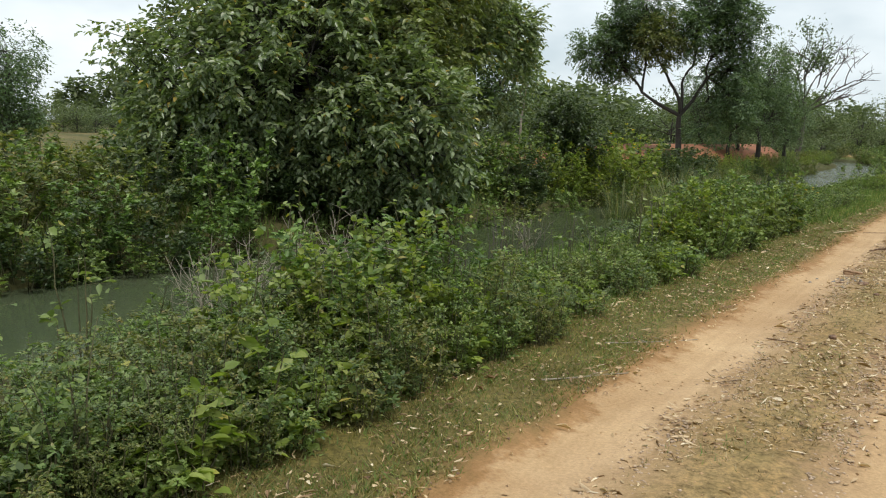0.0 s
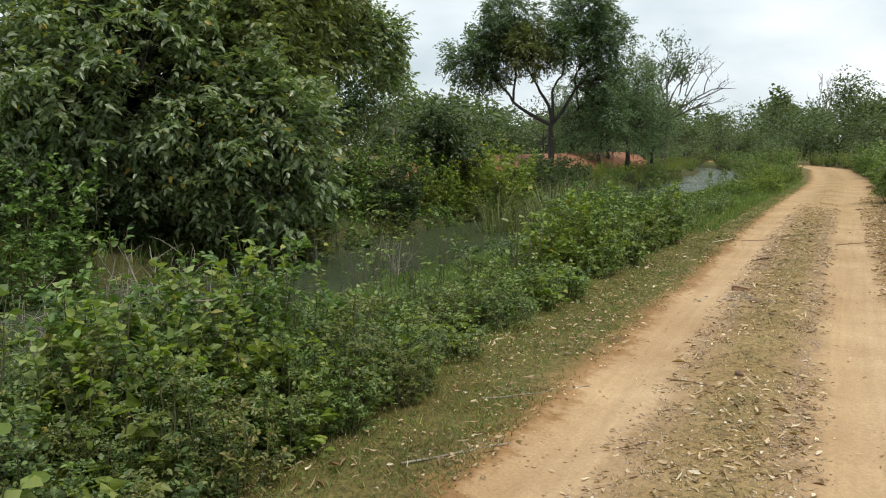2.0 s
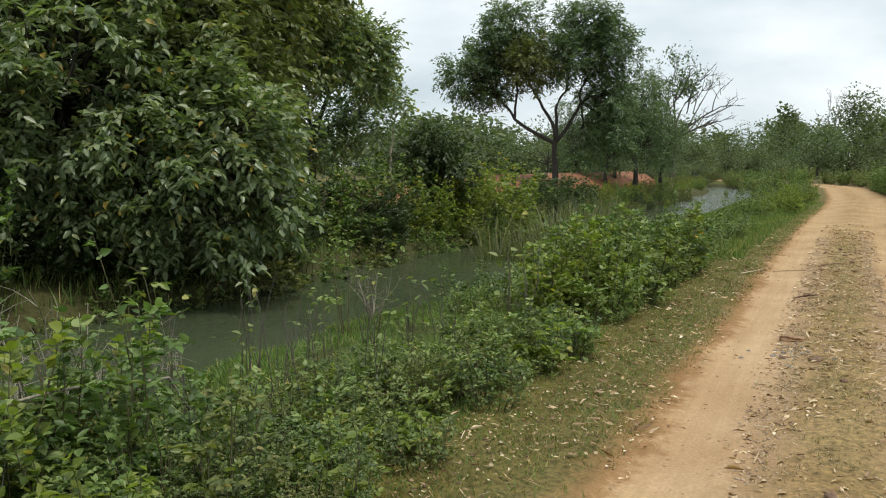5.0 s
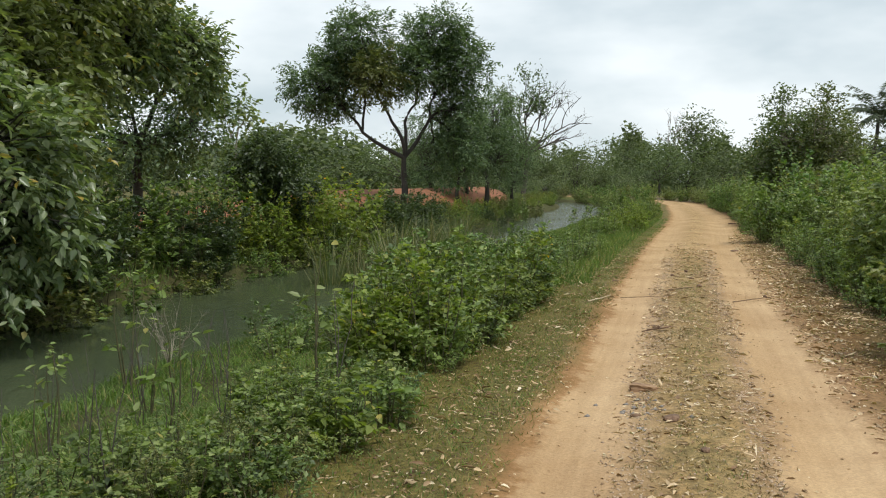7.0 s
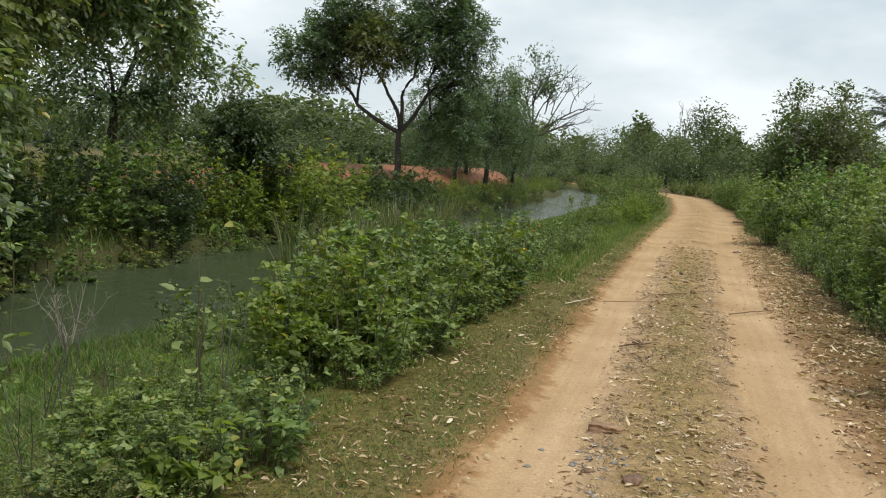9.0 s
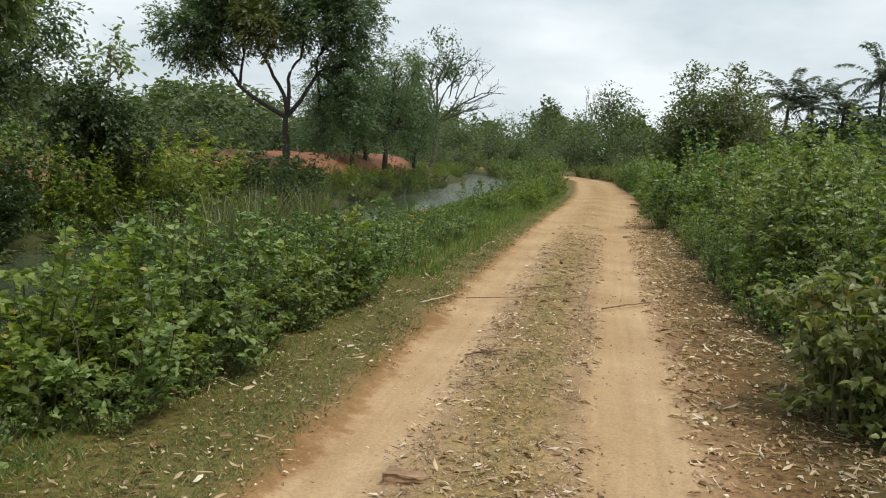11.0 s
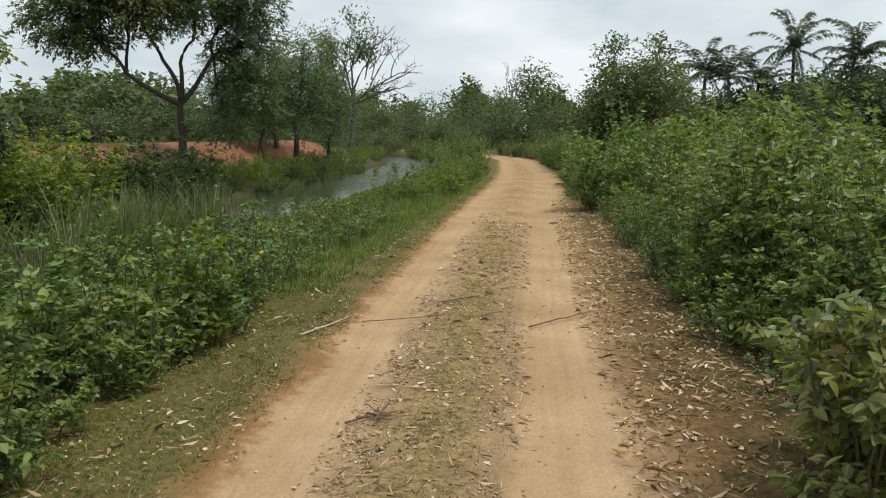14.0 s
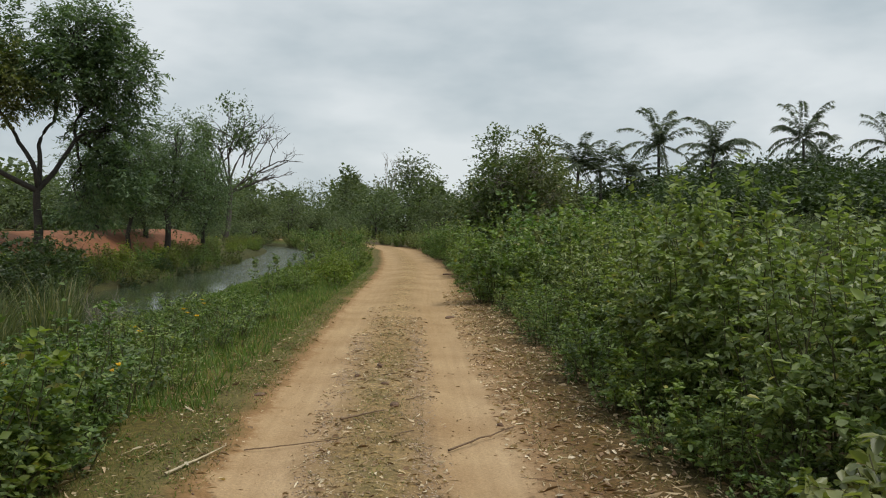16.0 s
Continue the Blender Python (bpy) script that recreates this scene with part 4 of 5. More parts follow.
more(weeds[:1] + limes, spread_spots(rngp, 4.6, 6.0, -1.9, -1.4, 0.4, 4), 0.8, 0.95)
more(limes, [(11.3, -1.35), (11.7, -1.6), (12.1, -1.2), (12.6, -1.5)], 0.7, 0.9)
more(limes, spread_spots(rngp, 6.2, 9.5, -1.9, -1.0, 0.45, 8), 0.32, 0.45, 1.2)
more(weeds[:1] + olives + feathery, spread_spots(rngp, 1.6, 6.6, -1.2, -0.72, 0.27, 30), 0.34, 0.52)
more(feathery + olives, spread_spots(rngp, 2.6, 5.0, -2.0, -1.0, 0.35, 14), 0.5, 0.68)
more(olives + limes[1:], spread_spots(rngp, 4.1, 5.9, -1.9, -1.0, 0.4, 8), 0.6, 0.8)
more(weeds + olives + limes, spread_spots(rngp, 3.2, 4.7, -2.2, -1.2, 0.36, 9), 0.52, 0.72)
# clump half way along
more(weeds + coarse + limes, spread_spots(rngp, 11.3, 16.6, -1.75, -0.95, 0.38, 32), 0.62, 0.98)
more(lows, spread_spots(rngp, 11.8, 25, -3.0, -0.85, 0.33, 60), 0.6, 1.2)
more(docks, spread_spots(rngp, 6.6, 10.6, -1.8, -0.85, 0.36, 9), 0.55, 0.9)
more(weeds + feathery + limes, spread_spots(rngp, 7.6, 10.6, -1.9, -0.9, 0.34, 16), 0.26, 0.42, 1.2)
more(docks, spread_spots(rngp, 2.8, 6.4, -1.7, -0.8, 0.4, 12), 0.8, 1.2)
more(lows, spread_spots(rngp, 0.8, 16, -1.35, -0.8, 0.26, 46), 0.4, 0.8)
more(lows, spread_spots(rngp, 0.6, 8.5, -1.7, -1.1, 0.24, 40), 0.6, 1.1)
more(coarse, spread_spots(rngp, 19, 26, -2.6, -1.0, 0.8, 5), 0.35, 0.55)
more(coarse + limes, spread_spots(rngp, 29, 48, -2.0, -0.7, 0.7, 30), 0.6, 0.95)
more(darks + farside[:2], spread_spots(rngp, 27, 52, -7.4, -6.9, 0.8, 26), 0.3, 0.5)
more(tall, spread_spots(rngp, 2, 11.5, -3.9, -1.6, 0.5, 22), 0.6, 1.05)
# bushes beside the track
more(shrubs, [(12.6, 4.5), (13.3, 3.8), (14.2, 4.2), (13.6, 5.3), (15.1, 3.8), (15.2, 5.2)], 0.66, 0.86)
more(shrubs, [(16.3, 3.9), (17.2, 3.8), (16.8, 5.3), (18.2, 3.9), (18.4, 5.4)], 0.74, 0.9)
more(scrub, [(13.5, 6.8), (12.4, 6.4), (11.8, 5.4), (14.6, 7.2), (16.0, 7.0)], 0.8, 1.0)
more(shrubs, [(19.8, 4.0), (21.6, 4.1), (23.2, 4.2), (24.6, 4.3)], 0.58, 0.88)
more(scrub, spread_spots(rngp, 25.5, 64, 4.2, 7.5, 1.4, 40), 0.75, 1.0)
more(scrub, spread_spots(rngp, 12, 60, 6.2, 14, 2.0, 16), 0.75, 1.0)
more(weeds + limes, spread_spots(rngp, 12.2, 26, 3.05, 3.5, 0.5, 28), 0.4, 0.75, 1.15)
more(lows, spread_spots(rngp, 12.4, 26, 2.9, 3.35, 0.3, 40), 0.6, 1.0)
more(scrub[:2] + coarse, spread_spots(rngp, 25, 62, 2.9, 3.7, 0.9, 34), 0.5, 0.75)
more(scrub, spread_spots(rngp, 50, 78, 2.4, 4.2, 0.9, 30), 0.3, 0.55)
more(coarse + lows, spread_spots(rngp, 27, 60, 2.35, 3.0, 0.45, 56), 0.32, 0.55)
# far bank
more(darks, spread_spots(rngp, 4, 30, -7.5, -7.0, 1.0, 7), 0.6, 0.9)
more(farside[:1] + coarse + farside[:2], spread_spots(rngp, 3.5, 28, -7.05, -6.75, 0.62, 36), 0.42, 0.7, 1.15)
more(darks, [(27.4, -7.0), (28.1, -7.1), (28.8, -6.9), (27.0, -7.3), (26.2, -7.1), (29.3, -6.9), (30.2, -7.0), (31.0, -7.2), (30.5, -7.8)], 0.95, 1.2)
more(farside[:2] + farside[2:], spread_spots(rngp, 3.5, 8.6, -9.2, -7.4, 0.75, 16), 0.5, 0.72, 1.25)
more(darks + farside[:1], spread_spots(rngp, 8.6, 15.5, -8.8, -7.4, 0.8, 16), 0.7, 1.0)
more(farside[:2] + darks + limes, spread_spots(rngp, 15.5, 20.5, -9.2, -7.4, 0.7, 18), 0.75, 1.05)
more([farside[2], farside[1], farside[2]], spread_spots(rngp, 19.8, 28, -8.6, -7.3, 0.85, 11), 0.5, 0.75)
more([farside[2]], [(22.6, -6.9), (23.6, -7.3), (24.4, -7.0), (21.9, -7.5), (25.3, -7.4), (23.0, -8.0)], 0.85, 1.15)
more(farside, spread_spots(rngp, 31, 75, -9.0, -7.5, 1.0, 44), 0.3, 0.44, 1.4)
more(farside[:2], spread_spots(rngp, -4, 17, -17, -9.0, 1.2, 26), 0.45, 0.65, 1.3)
more(scrub, spread_spots(rngp, 56, 90, -4.0, -0.8, 1.4, 24), 0.45, 0.7)
# pale big-leaved branches nearest the track
broad = [bush_kind(95, 0.95, 0.5, 13, 9, 10, 0.075, 0.044, M_PALE, "bush", "pale yellow-green bush with large drooping leaves", "bush", "bushes beside the track", droop=-0.5)]
more(broad, [(12.5, 2.85), (12.1, 3.3), (12.9, 3.0), (11.9, 3.8)], 0.95, 1.1)
blooms = [bush_kind(97, 0.3, 0.14, 5, 4, 5, 0.04, 0.025, M_LIME, "wildflower", "small wildflower with orange blooms in the grass", "flower", "wildflowers on the bank", fine=False, flowers=2)]
more(blooms, [(20.2, -1.9), (21.4, -1.6), (22.3, -1.9), (17.6, -2.2), (24.0, -2.1), (16.8, -1.0)], 0.8, 1.2)


# ---- grass, reeds and litter ----


def blades(name, label, category, mat, spots, height, width, rng, lean=0.35):
    """Single grass blades at (s, d) spots, as one sward."""
    s, d = spots
    n = len(s)
    x, y = place(s, d)
    z = ground_z(s, d)
    base = np.stack([x, y, z - 0.01], -1)
    h = height * rng.uniform(0.45, 1.25, n)[:, None]
    a = rng.uniform(0, 2 * np.pi, n)
    side = np.stack([np.cos(a), np.sin(a), np.zeros(n)], -1) * width * 0.5
    off = rng.normal(0, lean, (n, 3)) * h
    off[:, 2] = 0
    up = np.array([0, 0, 1.0])
    if height != 0.11:
        v = np.stack([base - side, base + side, base + off + up * h * 0.95], 1).reshape(-1, 3)
        f = np.arange(n * 3).reshape(-1, 3)
    else:
        v = np.stack([base - side, base + side, base + side * 0.7 + off * 0.35 + up * h * 0.6, base + off + up * h * 0.95, base - side * 0.7 + off * 0.35 + up * h * 0.6], 1).reshape(-1, 3)
        k = np.arange(n)[:, None] * 5
        f = np.stack([k + [0, 1, 2], k + [0, 2, 4], k + [4, 2, 3]], 1).reshape(-1, 3)
    return tagged(new(name, np_mesh(name, v, f, mat)), label, category, kind="stuff")


def patchy(rng, n, s0, s1, d0, d1, keep=0.5, scale=1.3):
    """Random spots that thin out in patches, and with distance along the track."""
    s = s0 + (s1 - s0) * rng.uniform(0, 1, n * 2) ** 1.25
    d = rng.uniform(d0, d1, n * 2)
    w = 0.5 + 0.5 * wave(s * scale, d * scale * 1.7) + 0.25 * wave(s * 3.1, d * 4.3)
    ok = w + rng.uniform(-0.35, 0.35, n * 2) > keep
    return s[ok][:n], d[ok][:n]


rngg = np.random.default_rng(9)
blades("bank_grass", "short green grass covering the canal bank", "grass", M_GRASS, patchy(rngg, 52000, 4, 46, -4.2, -0.8, 0.05), 0.07, 0.009, rngg, 0.6)
blades("lawn_grass", "bright green grass on the open bank", "grass", M_GRASS, patchy(rngg, 76000, 6.5, 19, -4.2, -1.0, 0.02), 0.055, 0.009, rngg, 0.8)
blades("near_verge_grass", "trampled grass on the verge", "grass", M_DRYGRASS, patchy(rngg, 30000, -0.5, 6.5, -1.6, 0.0, 0.05), 0.045, 0.008, rngg, 0.7)
blades("slope_grass", "green grass on the slope down to the canal", "grass", M_GRASS, patchy(rngg, 30000, 17, 48, -4.2, -0.4, 0.05, 0.5), 0.13, 0.018, rngg)
blades("shore_grass", "longer grass at the water's edge", "grass", M_GRASS, patchy(rngg, 12000, 9, 48, -4.15, -3.2, 0.3), 0.11, 0.01, rngg, 0.5)
blades("verge_grass", "trampled olive grass along the track's edge", "grass", M_DRYGRASS, patchy(rngg, 56000, 0.5, 34, -1.5, 0.02, 0.12), 0.042, 0.009, rngg, 0.8)
blades("verge_turf", "low green turf along the track's edge", "grass", M_GRASS, patchy(rngg, 50000, 0.5, 40, -1.6, -0.08, 0.2), 0.042, 0.008, rngg, 0.7)
blades("middle_grass", "sparse dry grass between the ruts", "grass", M_STRAW, patchy(rngg, 16000, 1, 24, 0.62, 1.36, 0.45, 0.9), 0.03, 0.008, rngg, 0.9)
blades("middle_turf", "short green turf between the ruts", "grass", M_GRASS, patchy(rngg, 4500, 3, 24, 0.82, 1.18, 0.8, 0.6), 0.035, 0.007, rngg, 0.8)
blades("roadside_grass", "thin grass under the roadside bushes", "grass", M_DRYGRASS, patchy(rngg, 15000, 5, 34, 2.1, 3.4, 0.35), 0.04, 0.008, rngg, 0.8)
blades("far_grass", "weedy grass along the far bank", "grass", M_GRASS, patchy(rngg, 16000, 2, 50, -9.5, -7.2, 0.25), 0.3, 0.02, rngg)
blades("field_grass", "pale dry grass in the field beyond the canal", "grass", M_DRYGRASS, patchy(rngg, 16000, -4, 60, -30, -9, 0.2), 0.5, 0.03, rngg)


def litter(name, label, spots, size, rng, lift=0.006, slim=0.25):
    s, d = spots
    x, y = place(s, d)
    base = np.stack([x, y, ground_z(s, d) + lift], -1)
    a = rng.uniform(0, 2 * np.pi, len(s))
    w = np.stack([np.cos(a), np.sin(a), rng.normal(0.02, 0.16, len(s))], -1)
    return tagged(new(name, leaf_mesh(name, base, w, size, size * slim, M_LITTER, fold=0.6, rng=rng, ragged=0.75)), label, "leaf litter", kind="stuff")


litter("leaf_litter", "scattered dry curled leaves on the track", patchy(rngg, 2300, 2, 26, 0.5, 1.45, 0.4, 0.8), 0.05, rngg, 0.006, 0.36)
litter("roadside_litter", "pale dry leaves strewn beneath the bushes", patchy(rngg, 5600, 4, 30, 1.92, 3.4, 0.25, 0.7), 0.06, rngg, 0.006, 0.38)
litter("leaf_crumbs", "small brown leaf crumbs between the ruts", patchy(rngg, 2600, 1, 22, 0.45, 1.5, 0.3, 0.8), 0.026, rngg, 0.004, 0.5)
litter("roadside_crumbs", "small brown leaf crumbs beneath the bushes", patchy(rngg, 4500, 3, 24, 1.9, 3.2, 0.25), 0.03, rngg, 0.004, 0.5)
litter("verge_crumbs", "small leaf crumbs in the verge grass", patchy(rngg, 4200, 0.5, 20, -1.3, 0.1, 0.25), 0.024, rngg, 0.015, 0.5)
litter("straw", "thin dry straw strewn over the track's middle", patchy(rngg, 2200, 1, 24, 0.5, 1.45, 0.35, 0.8), 0.075, rngg, 0.004, 0.07)
litter("roadside_straw", "thin dry straw and stalks beneath the bushes", patchy(rngg, 3600, 3, 26, 1.95, 3.2, 0.3), 0.10, rngg, 0.006, 0.06)
litter("verge_straw", "thin dry straw on the verge", patchy(rngg, 1800, 0.5, 24, -1.3, 0.05, 0.3), 0.07, rngg, 0.02, 0.06)
litter("verge_litter", "a few dry leaves in the verge grass", patchy(rngg, 600, 0.5, 22, -1.4, 0.1, 0.4), 0.065, rngg, 0.025)
litter("rut_litter", "few dry leaf bits in the sandy ruts", patchy(rngg, 260, 1, 24, 0.0, 1.9, 0.4), 0.04, rngg)


def pebbles(name, label, spots, size, rng, mat):
    s, d = spots
    x, y = place(s, d)
    n = len(s)
    c = np.stack([x, y, ground_z(s, d)], -1)
    r = size * rng.uniform(0.4, 1.4, (n, 1, 1)) ** 1.5
    o = np.array([[1, 0, 0], [0.2, 1, 0], [-1, 0.2, 0], [0, -1, 0], [0.1, 0, 0.6], [0, 0, -0.5]], float)
    v = c[:, None] + r * (o[None] * rng.uniform(0.6, 1.2, (n, 6, 3)))
    f = np.array([[0, 1, 4], [1, 2, 4], [2, 3, 4], [3, 0, 4], [1, 0, 5], [2, 1, 5], [3, 2, 5], [0, 3, 5]])
    faces = (f[None] + (np.arange(n) * 6)[:, None, None]).reshape(-1, 3)
    return tagged(new(name, np_mesh(name, v.reshape(-1, 3), faces, mat)), label, "gravel", kind="stuff")


pebbles("gravel", "small reddish-grey stones between the ruts", patchy(rngg, 8000, 1, 26, 0.45, 1.5, 0.4, 0.8), 0.0075, rngg, M_STONE)
pebbles("slate_chips", "small blue-grey stone chips at the rut's edge", (rngg.normal(10.45, 0.2, 60), rngg.normal(0.64, 0.12, 60)), 0.017, rngg, M_SLATE)
pebbles("rut_gravel", "pinkish gravel along the ruts' inner edges", (rngg.uniform(2, 22, 9000), np.where(rngg.uniform(0, 1, 9000) < 0.5, rngg.normal(0.62, 0.07, 9000), rngg.normal(1.31, 0.06, 9000))), 0.009, rngg, M_STONE)
pebbles("verge_soil", "dark soil crumbs between the verge grass", patchy(rngg, 7000, 0.5, 24, -1.3, 0.02, 0.2), 0.009, rngg, M_CLOD)
pebbles("roadside_soil", "dark soil crumbs beneath the bushes", patchy(rngg, 5000, 3, 26, 2.0, 3.3, 0.25), 0.009, rngg, M_CLOD)
pebbles("soil_crumbs", "loose sandy crumbs along the rut edges", patchy(rngg, 3500, 1, 24, -0.2, 2.1, 0.45), 0.008, rngg, M_SANDCLOD)

# ---- reeds and dead wood on the bank ----


def tuft(name, label, category, group, seed, n, height, spread, mat):
    """A tuft of arching blades."""
    rng = np.random.default_rng(seed)
    V, F = [], []
    for k in range(n):
        a, r = rng.uniform(0, 6.28), spread * math.sqrt(rng.uniform(0, 1))
        foot = np.array([r * 0.5 * math.cos(a), r * 0.5 * math.sin(a), -0.05])
        a += rng.normal(0, 0.6)
        h = height * rng.uniform(0.5, 1.1)
        out = rng.uniform(0.05, 0.55) * h
        t = np.array([0, 0.35, 0.7, 1.0])[:, None]
        mid = foot + np.array([math.cos(a), math.sin(a), 0]) * out * t ** 2 + np.array([0, 0, 1.0]) * h * (t - 0.28 * (out / h) * t ** 3)
        sd = np.array([-math.sin(a), math.cos(a), 0]) * 0.007 * np.array([1, 1, 0.7, 0.1])[:, None]
        V.append(np.stack([mid - sd, mid + sd], 1).reshape(-1, 3))
        for q in range(3):
            F.append([k * 8 + 2 * q, k * 8 + 2 * q + 1, k * 8 + 2 * q + 3, k * 8 + 2 * q + 2])
    return tagged(new(name, np_mesh(name, np.concatenate(V), F, mat)), label, category, group)


reeds = [tuft("reed_tuft", "tuft of tall arching reeds at the water's edge", "reeds", "reeds at the water's edge", 101 + k, 90, 1.35, 0.35, M_REED) for k in range(2)]
more(reeds, spread_spots(rngp, 18.6, 24.2, -5.2, -3.6, 0.36, 34), 0.8, 1.15)


def dead_shrub(seed, height, spread, n, label):
    rng = np.random.default_rng(seed)
    ob = thing("dead_shrub", label, "dead shrub", "dead shrubs on the bank")
    lines = []
    for _ in range(n):
        a = rng.uniform(0, 6.28)
        tip = np.array([spread * math.cos(a) * rng.uniform(0.3, 1), spread * math.sin(a) * rng.uniform(0.3, 1), height * rng.uniform(0.5, 1)])
        ln = bow((0, 0, -0.05), tip, rng, 7, 0.08)
        lines.append((ln, 0.007, 0.002))
        for _ in range(5):
            j = rng.integers(2, 6)
            q = ln[j] + unit(rng.normal(0, 0.6, 3) + [0, 0, 0.5]) * height * rng.uniform(0.12, 0.35)
            lines.append((bow(ln[j], q, rng, 4, 0.08), 0.003, 0.001))
    part("branchwork", tube_mesh("branchwork", lines, M_DEAD, 4), ob)["kind"] = "stuff"
    return ob


deads = [dead_shrub(111, 0.9, 0.7, 12, "leafless brittle shrub with pale thin twigs"), dead_shrub(112, 1.0, 0.4, 10, "upright leafless shrub with grey twigs")]
more(deads, [(8.6, -4.1), (8.2, -4.2), (7.4, -4.0), (22.8, -3.2), (23.3, -3.4), (6.0, -3.9), (9.2, -4.3), (12.2, -4.0)], 0.7, 1.1)

# ---- dry stalks ----


def dry_stalk(seed, label):
    """Two or three thin upright stalks, bare but for short side stubs."""
    rng = np.random.default_rng(seed)
    ob = thing("dry_stalk", label, "weed stalk", "dry stalks on the bank")
    lines = []
    for _ in range(3):
        tip = np.array([rng.normal(0, 0.13), rng.normal(0, 0.13), rng.uniform(0.6, 1.0)])
        ln = bow((rng.normal(0, 0.05), rng.normal(0, 0.05), -0.05), tip, rng, 7, 0.05)
        lines.append((ln, 0.005, 0.003))
        for j in (3, 4, 5):
            q = ln[j] + unit(np.array([*rng.normal(0, 0.6, 2), 0.7])) * rng.uniform(0.04, 0.14)
            lines.append((np.stack([ln[j], (ln[j] + q) / 2, q]), 0.0025, 0.001))
    part("stem", tube_mesh("stem", lines, M_GREYBARK, 4), ob)
    return ob


stalks = [dry_stalk(115, "thin dark upright dry stalks in the bank grass"), dry_stalk(116, "thin dark leaning dry stalks in the bank grass")]
more(stalks, spread_spots(rngp, 4.5, 11.5, -3.2, -1.4, 0.35, 26), 0.55, 0.95)
more(deads, [(5.6, -2.9), (6.4, -2.8), (7.0, -3.2), (6.0, -3.3), (4.6, -2.5)], 0.85, 1.15)

# ---- sticks, clods and stones on the track ----


def stick(name, label, s0, d0, s1, d1, r, mat, seed, lift=0.008, twig=0, rise=0.0):
    rng = np.random.default_rng(seed)
    ends = []
    for s, d in ((s0, d0), (s1, d1)):
        x, y = place(s, d)
        ends.append(np.array([float(x), float(y), float(ground_z(np.float64(s), np.float64(d))) + r + lift]))
    ends[1][2] += rise
    line = bow(ends[0], ends[1], rng, 9, 0.02)
    line[:, 2] = np.linspace(ends[0][2], ends[1][2], 9)
    lines = [(line, r, r * 0.5)]
    for _ in range(twig):
        j = rng.integers(2, 8)
        q = line[j] + np.array([*rng.normal(0, 0.1, 2), 0.02])
        lines.append((np.stack([line[j], (line[j] + q) / 2, q]), r * 0.5, r * 0.2))
    return tagged(new(name, tube_mesh(name, lines, mat, 6)), label, "stick")


stick("stick", "pale peeled stick lying on the verge", 15.25, -0.22, 15.9, 0.0, 0.009, M_PEELED, 121)
stick("stick", "thin brown stick lying across the sandy rut", 15.9, 1.48, 16.6, 2.02, 0.008, M_TWIG, 122)
stick("stick", "short dark stick between the ruts", 16.68, 0.7, 16.95, 1.02, 0.009, M_TWIG, 123)
stick("stick", "thin twig lying across the rut", 15.9, 0.12, 16.1, 0.75, 0.005, M_TWIG, 124, twig=2)
stick("stick", "thin forked twig on the verge", 6.3, -0.35, 6.9, 0.12, 0.006, M_DEAD, 125, twig=3)
stick("stick", "bent dry twig at the rut's edge", 5.2, -0.3, 5.7, 0.05, 0.006, M_DEAD, 126, twig=2)
rngw = np.random.default_rng(127)
cane = bow((-1.28, 5.06, 0.73), (-1.23, 6.88, 0.42), rngw, 9, 0.015)
foot = bow((-1.23, 6.88, 0.42), (-1.15, 7.45, -0.28), rngw, 6, 0.03)
tagged(new("cane", tube_mesh("cane", [(cane, 0.005, 0.007), (foot, 0.007, 0.008)], M_DEAD, 6)), "long thin pale dead cane bent over the bank weeds", "stick")


def clod(name, label, category, s, d, size, seed, mat, flat=0.6):
    """A lumpy clod or flat slab, half sunk into the ground."""
    rng = np.random.default_rng(seed)
    bm = bmesh.new()
    bmesh.ops.create_icosphere(bm, subdivisions=2, radius=1.0)
    x, y = place(s, d)
    turn = rng.uniform(0, 6.28)
    sx, sy = size * rng.uniform(0.8, 1.3), size * rng.uniform(0.5, 0.9)
    for v in bm.verts:
        k = 1 + 0.22 * noise.noise(v.co * 1.7 + Vector((seed, 0, 0))) + 0.12 * noise.noise(v.co * 4.0)
        v.co = Vector((v.co.x * sx * k, v.co.y * sy * k, max(v.co.z, -0.5) * size * flat * k))
    bmesh.ops.rotate(bm, verts=bm.verts, matrix=Matrix.Rotation(turn, 3, "Z"))
    me = bpy.data.meshes.new(name)
    bm.to_mesh(me)
    bm.free()
    me.materials.append(mat)
    ob = new(name, me)
    ob.location = (float(x), float(y), float(ground_z(np.float64(s), np.float64(d))) + size * flat * 0.3)
    return tagged(ob, label, category)


def slab():
    """A flat broken piece of brick-brown clay with worn edges."""
    bm = bmesh.new()
    bmesh.ops.create_cube(bm, size=1.0)
    bmesh.ops.subdivide_edges(bm, edges=bm.edges[:], cuts=3, use_grid_fill=True)
    for v in bm.verts:
        k = 1 + 0.45 * noise.noise(v.co * 2.3 + Vector((4, 0, 0))) + 0.2 * noise.noise(v.co * 6.0)
        wedge = 0.75 - 0.5 * v.co.x
        v.co = Vector((v.co.x * 0.17 * k, v.co.y * 0.1 * k * wedge, v.co.z * 0.055 * wedge * (1 + 0.25 * noise.noise(v.co * 5.0))))
    bmesh.ops.rotate(bm, verts=bm.verts, matrix=Matrix.Rotation(radians(-20), 3, "Z"))
    me = bpy.data.meshes.new("clay_slab")
    bm.to_mesh(me)
    bm.free()
    me.materials.append(M_CLAY)
    ob = new("clay_slab", me)
    x, y = place(11.0, 0.62)
    ob.location = (float(x), float(y), float(ground_z(np.float64(11.0), np.float64(0.62))) + 0.018)
    tagged(ob, "flat brown slab of dried clay between the ruts", "slab")


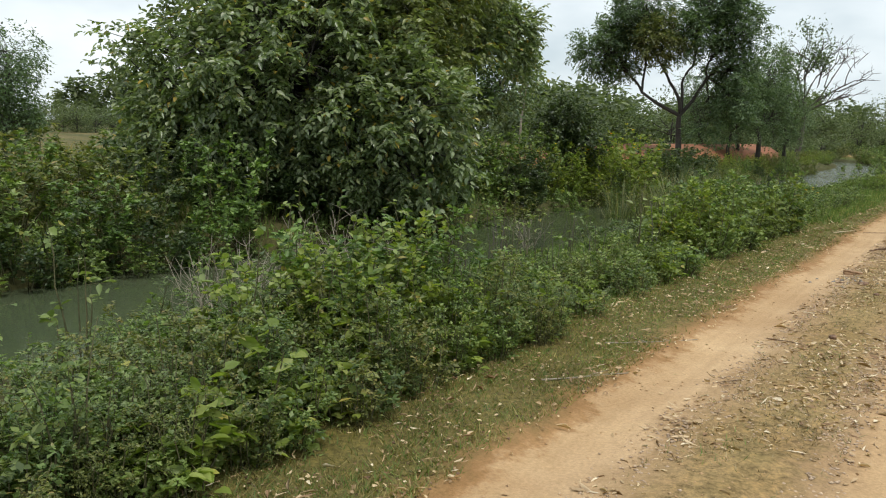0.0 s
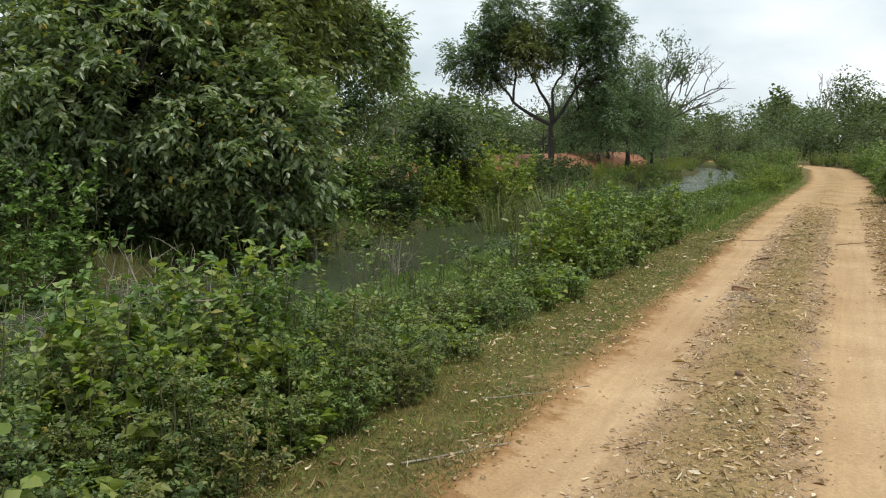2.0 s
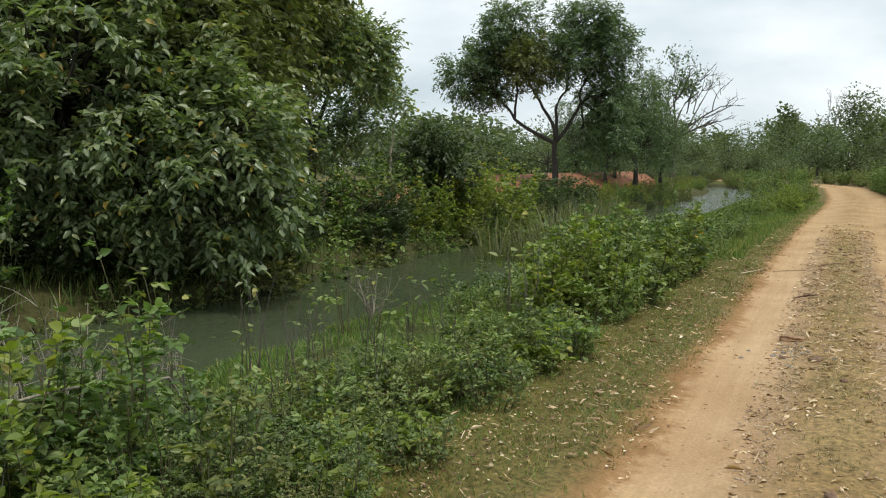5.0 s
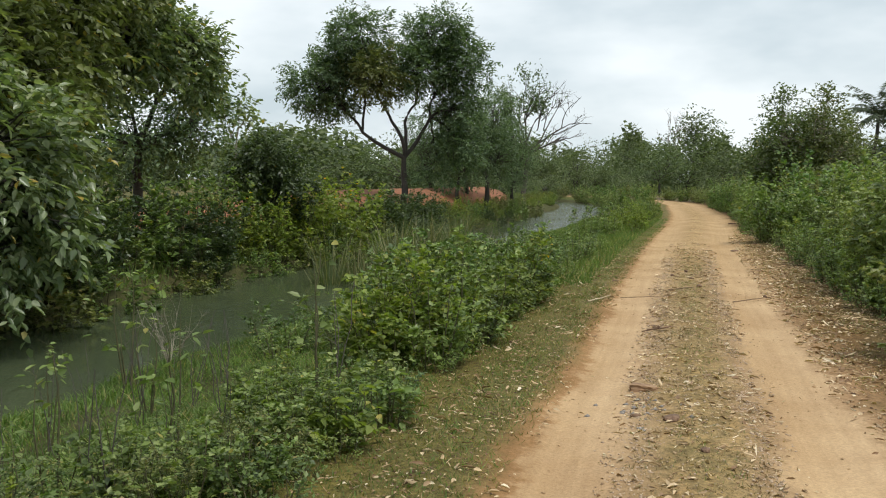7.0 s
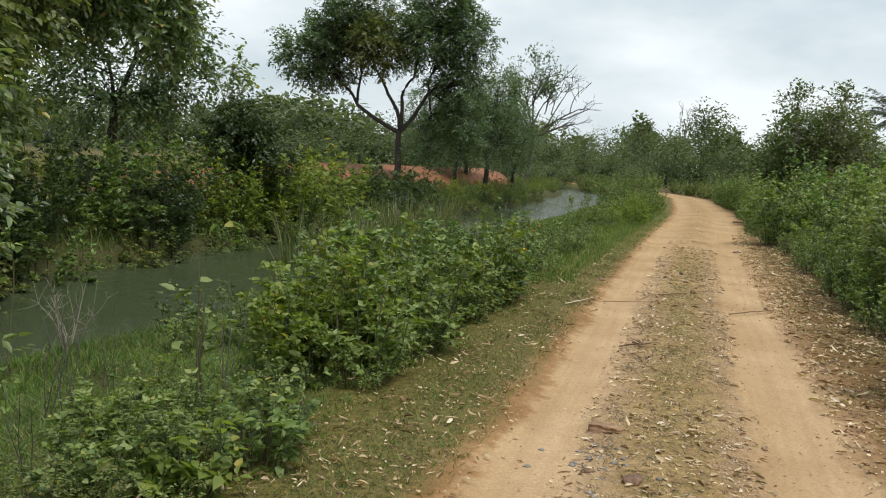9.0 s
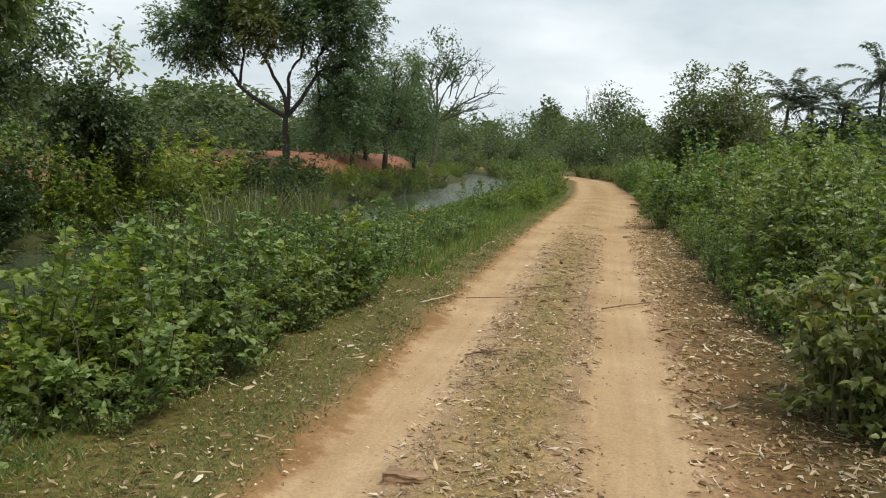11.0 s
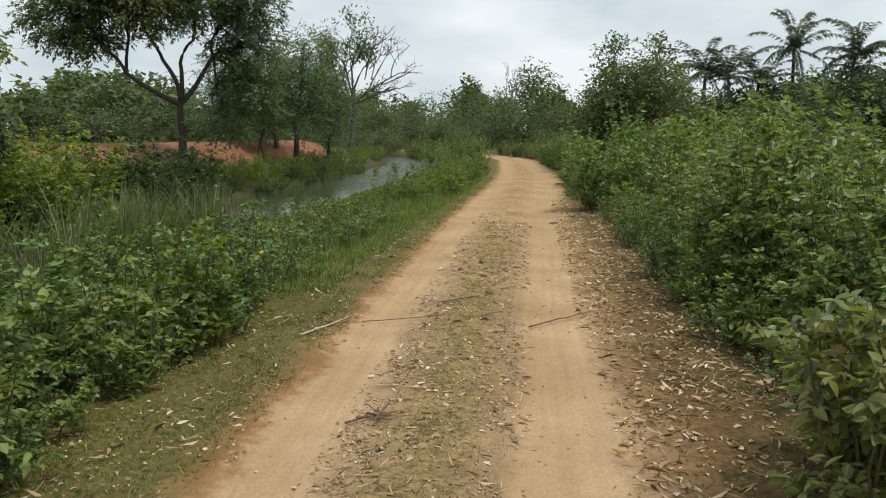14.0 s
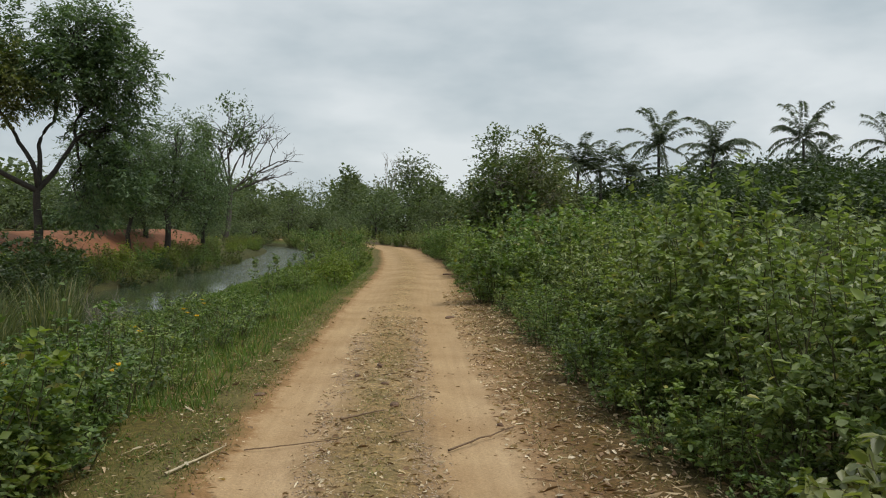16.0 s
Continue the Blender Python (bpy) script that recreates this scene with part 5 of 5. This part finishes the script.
slab()
clod("clod", "brown clod of dried mud between the ruts", "clod", 10.2, 0.82, 0.06, 132, M_CLOD, 0.42)
clod("clod", "small brown clod near the clay slab", "clod", 10.3, 0.6, 0.035, 133, M_CLOD, 0.4)
for k, (s, d, r) in enumerate([(17.2, 1.1, 0.05), (19.1, 0.92, 0.05), (18.6, 0.72, 0.04), (18.1, 1.0, 0.03), (16.7, 1.92, 0.035), (9.6, 1.0, 0.03), (7.4, 0.95, 0.035)]):
    clod("clod", "dark dry clod lying on the track", "clod", s, d, r, 140 + k, M_CLOD)
for k, (s, d, r) in enumerate([(24.4, 1.9, 0.10), (36.7, 2.2, 0.14), (17.7, -0.08, 0.06)]):
    clod("clod", "low heap of dark dry grass and soil", "clod", s, d, r, 160 + k, M_CLOD, 0.3)
for k in range(5):
    stick("twig", "dark broken twig in a small heap on the track", 13.45 + 0.05 * k, 0.5 + 0.05 * k, 13.6 - 0.06 * k, 0.75 - 0.02 * k, 0.007, M_CLOD, 170 + k, 0.01 + 0.008 * k, twig=2)
for k in range(26):
    s, d = rngg.uniform(2, 22), rngg.choice([rngg.uniform(0.5, 1.4), rngg.uniform(2.0, 3.0)])
    a = rngg.uniform(0, 6.28)
    ln = rngg.uniform(0.12, 0.4)
    stick("twig", "thin dry twig lying on the track", s, d, s + ln * math.cos(a), d + ln * math.sin(a), rngg.uniform(0.002, 0.005), M_TWIG, 200 + k, 0.004)


def pylon():
    ob = thing("pylon", "distant grey lattice power pylon above the trees", "pylon")
    ob.location = (-50.0, 408.0, 0)
    lines = []
    legs = [(-1, -1), (1, -1), (1, 1), (-1, 1)]
    hs = [0, 6, 11, 15, 19, 23]
    ws = [2.6, 2.0, 1.5, 1.1, 0.8, 0.4]
    for x, y in legs:
        for k in range(5):
            a, b = (x * ws[k], y * ws[k], hs[k]), (x * ws[k + 1], y * ws[k + 1], hs[k + 1])
            lines.append((np.array([a, b]), 0.16, 0.16))
            c = (-x * ws[k + 1], y * ws[k + 1], hs[k + 1])
            lines.append((np.array([a, c]), 0.1, 0.1))
    part("lattice", tube_mesh("lattice", lines, M_STEEL, 4), ob)
    for h in (16, 19, 22):
        part("crossarm", tube_mesh("crossarm", [(np.array([(-4.0, 0, h), (4.0, 0, h)]), 0.14, 0.14)], M_STEEL, 4), ob)


pylon()
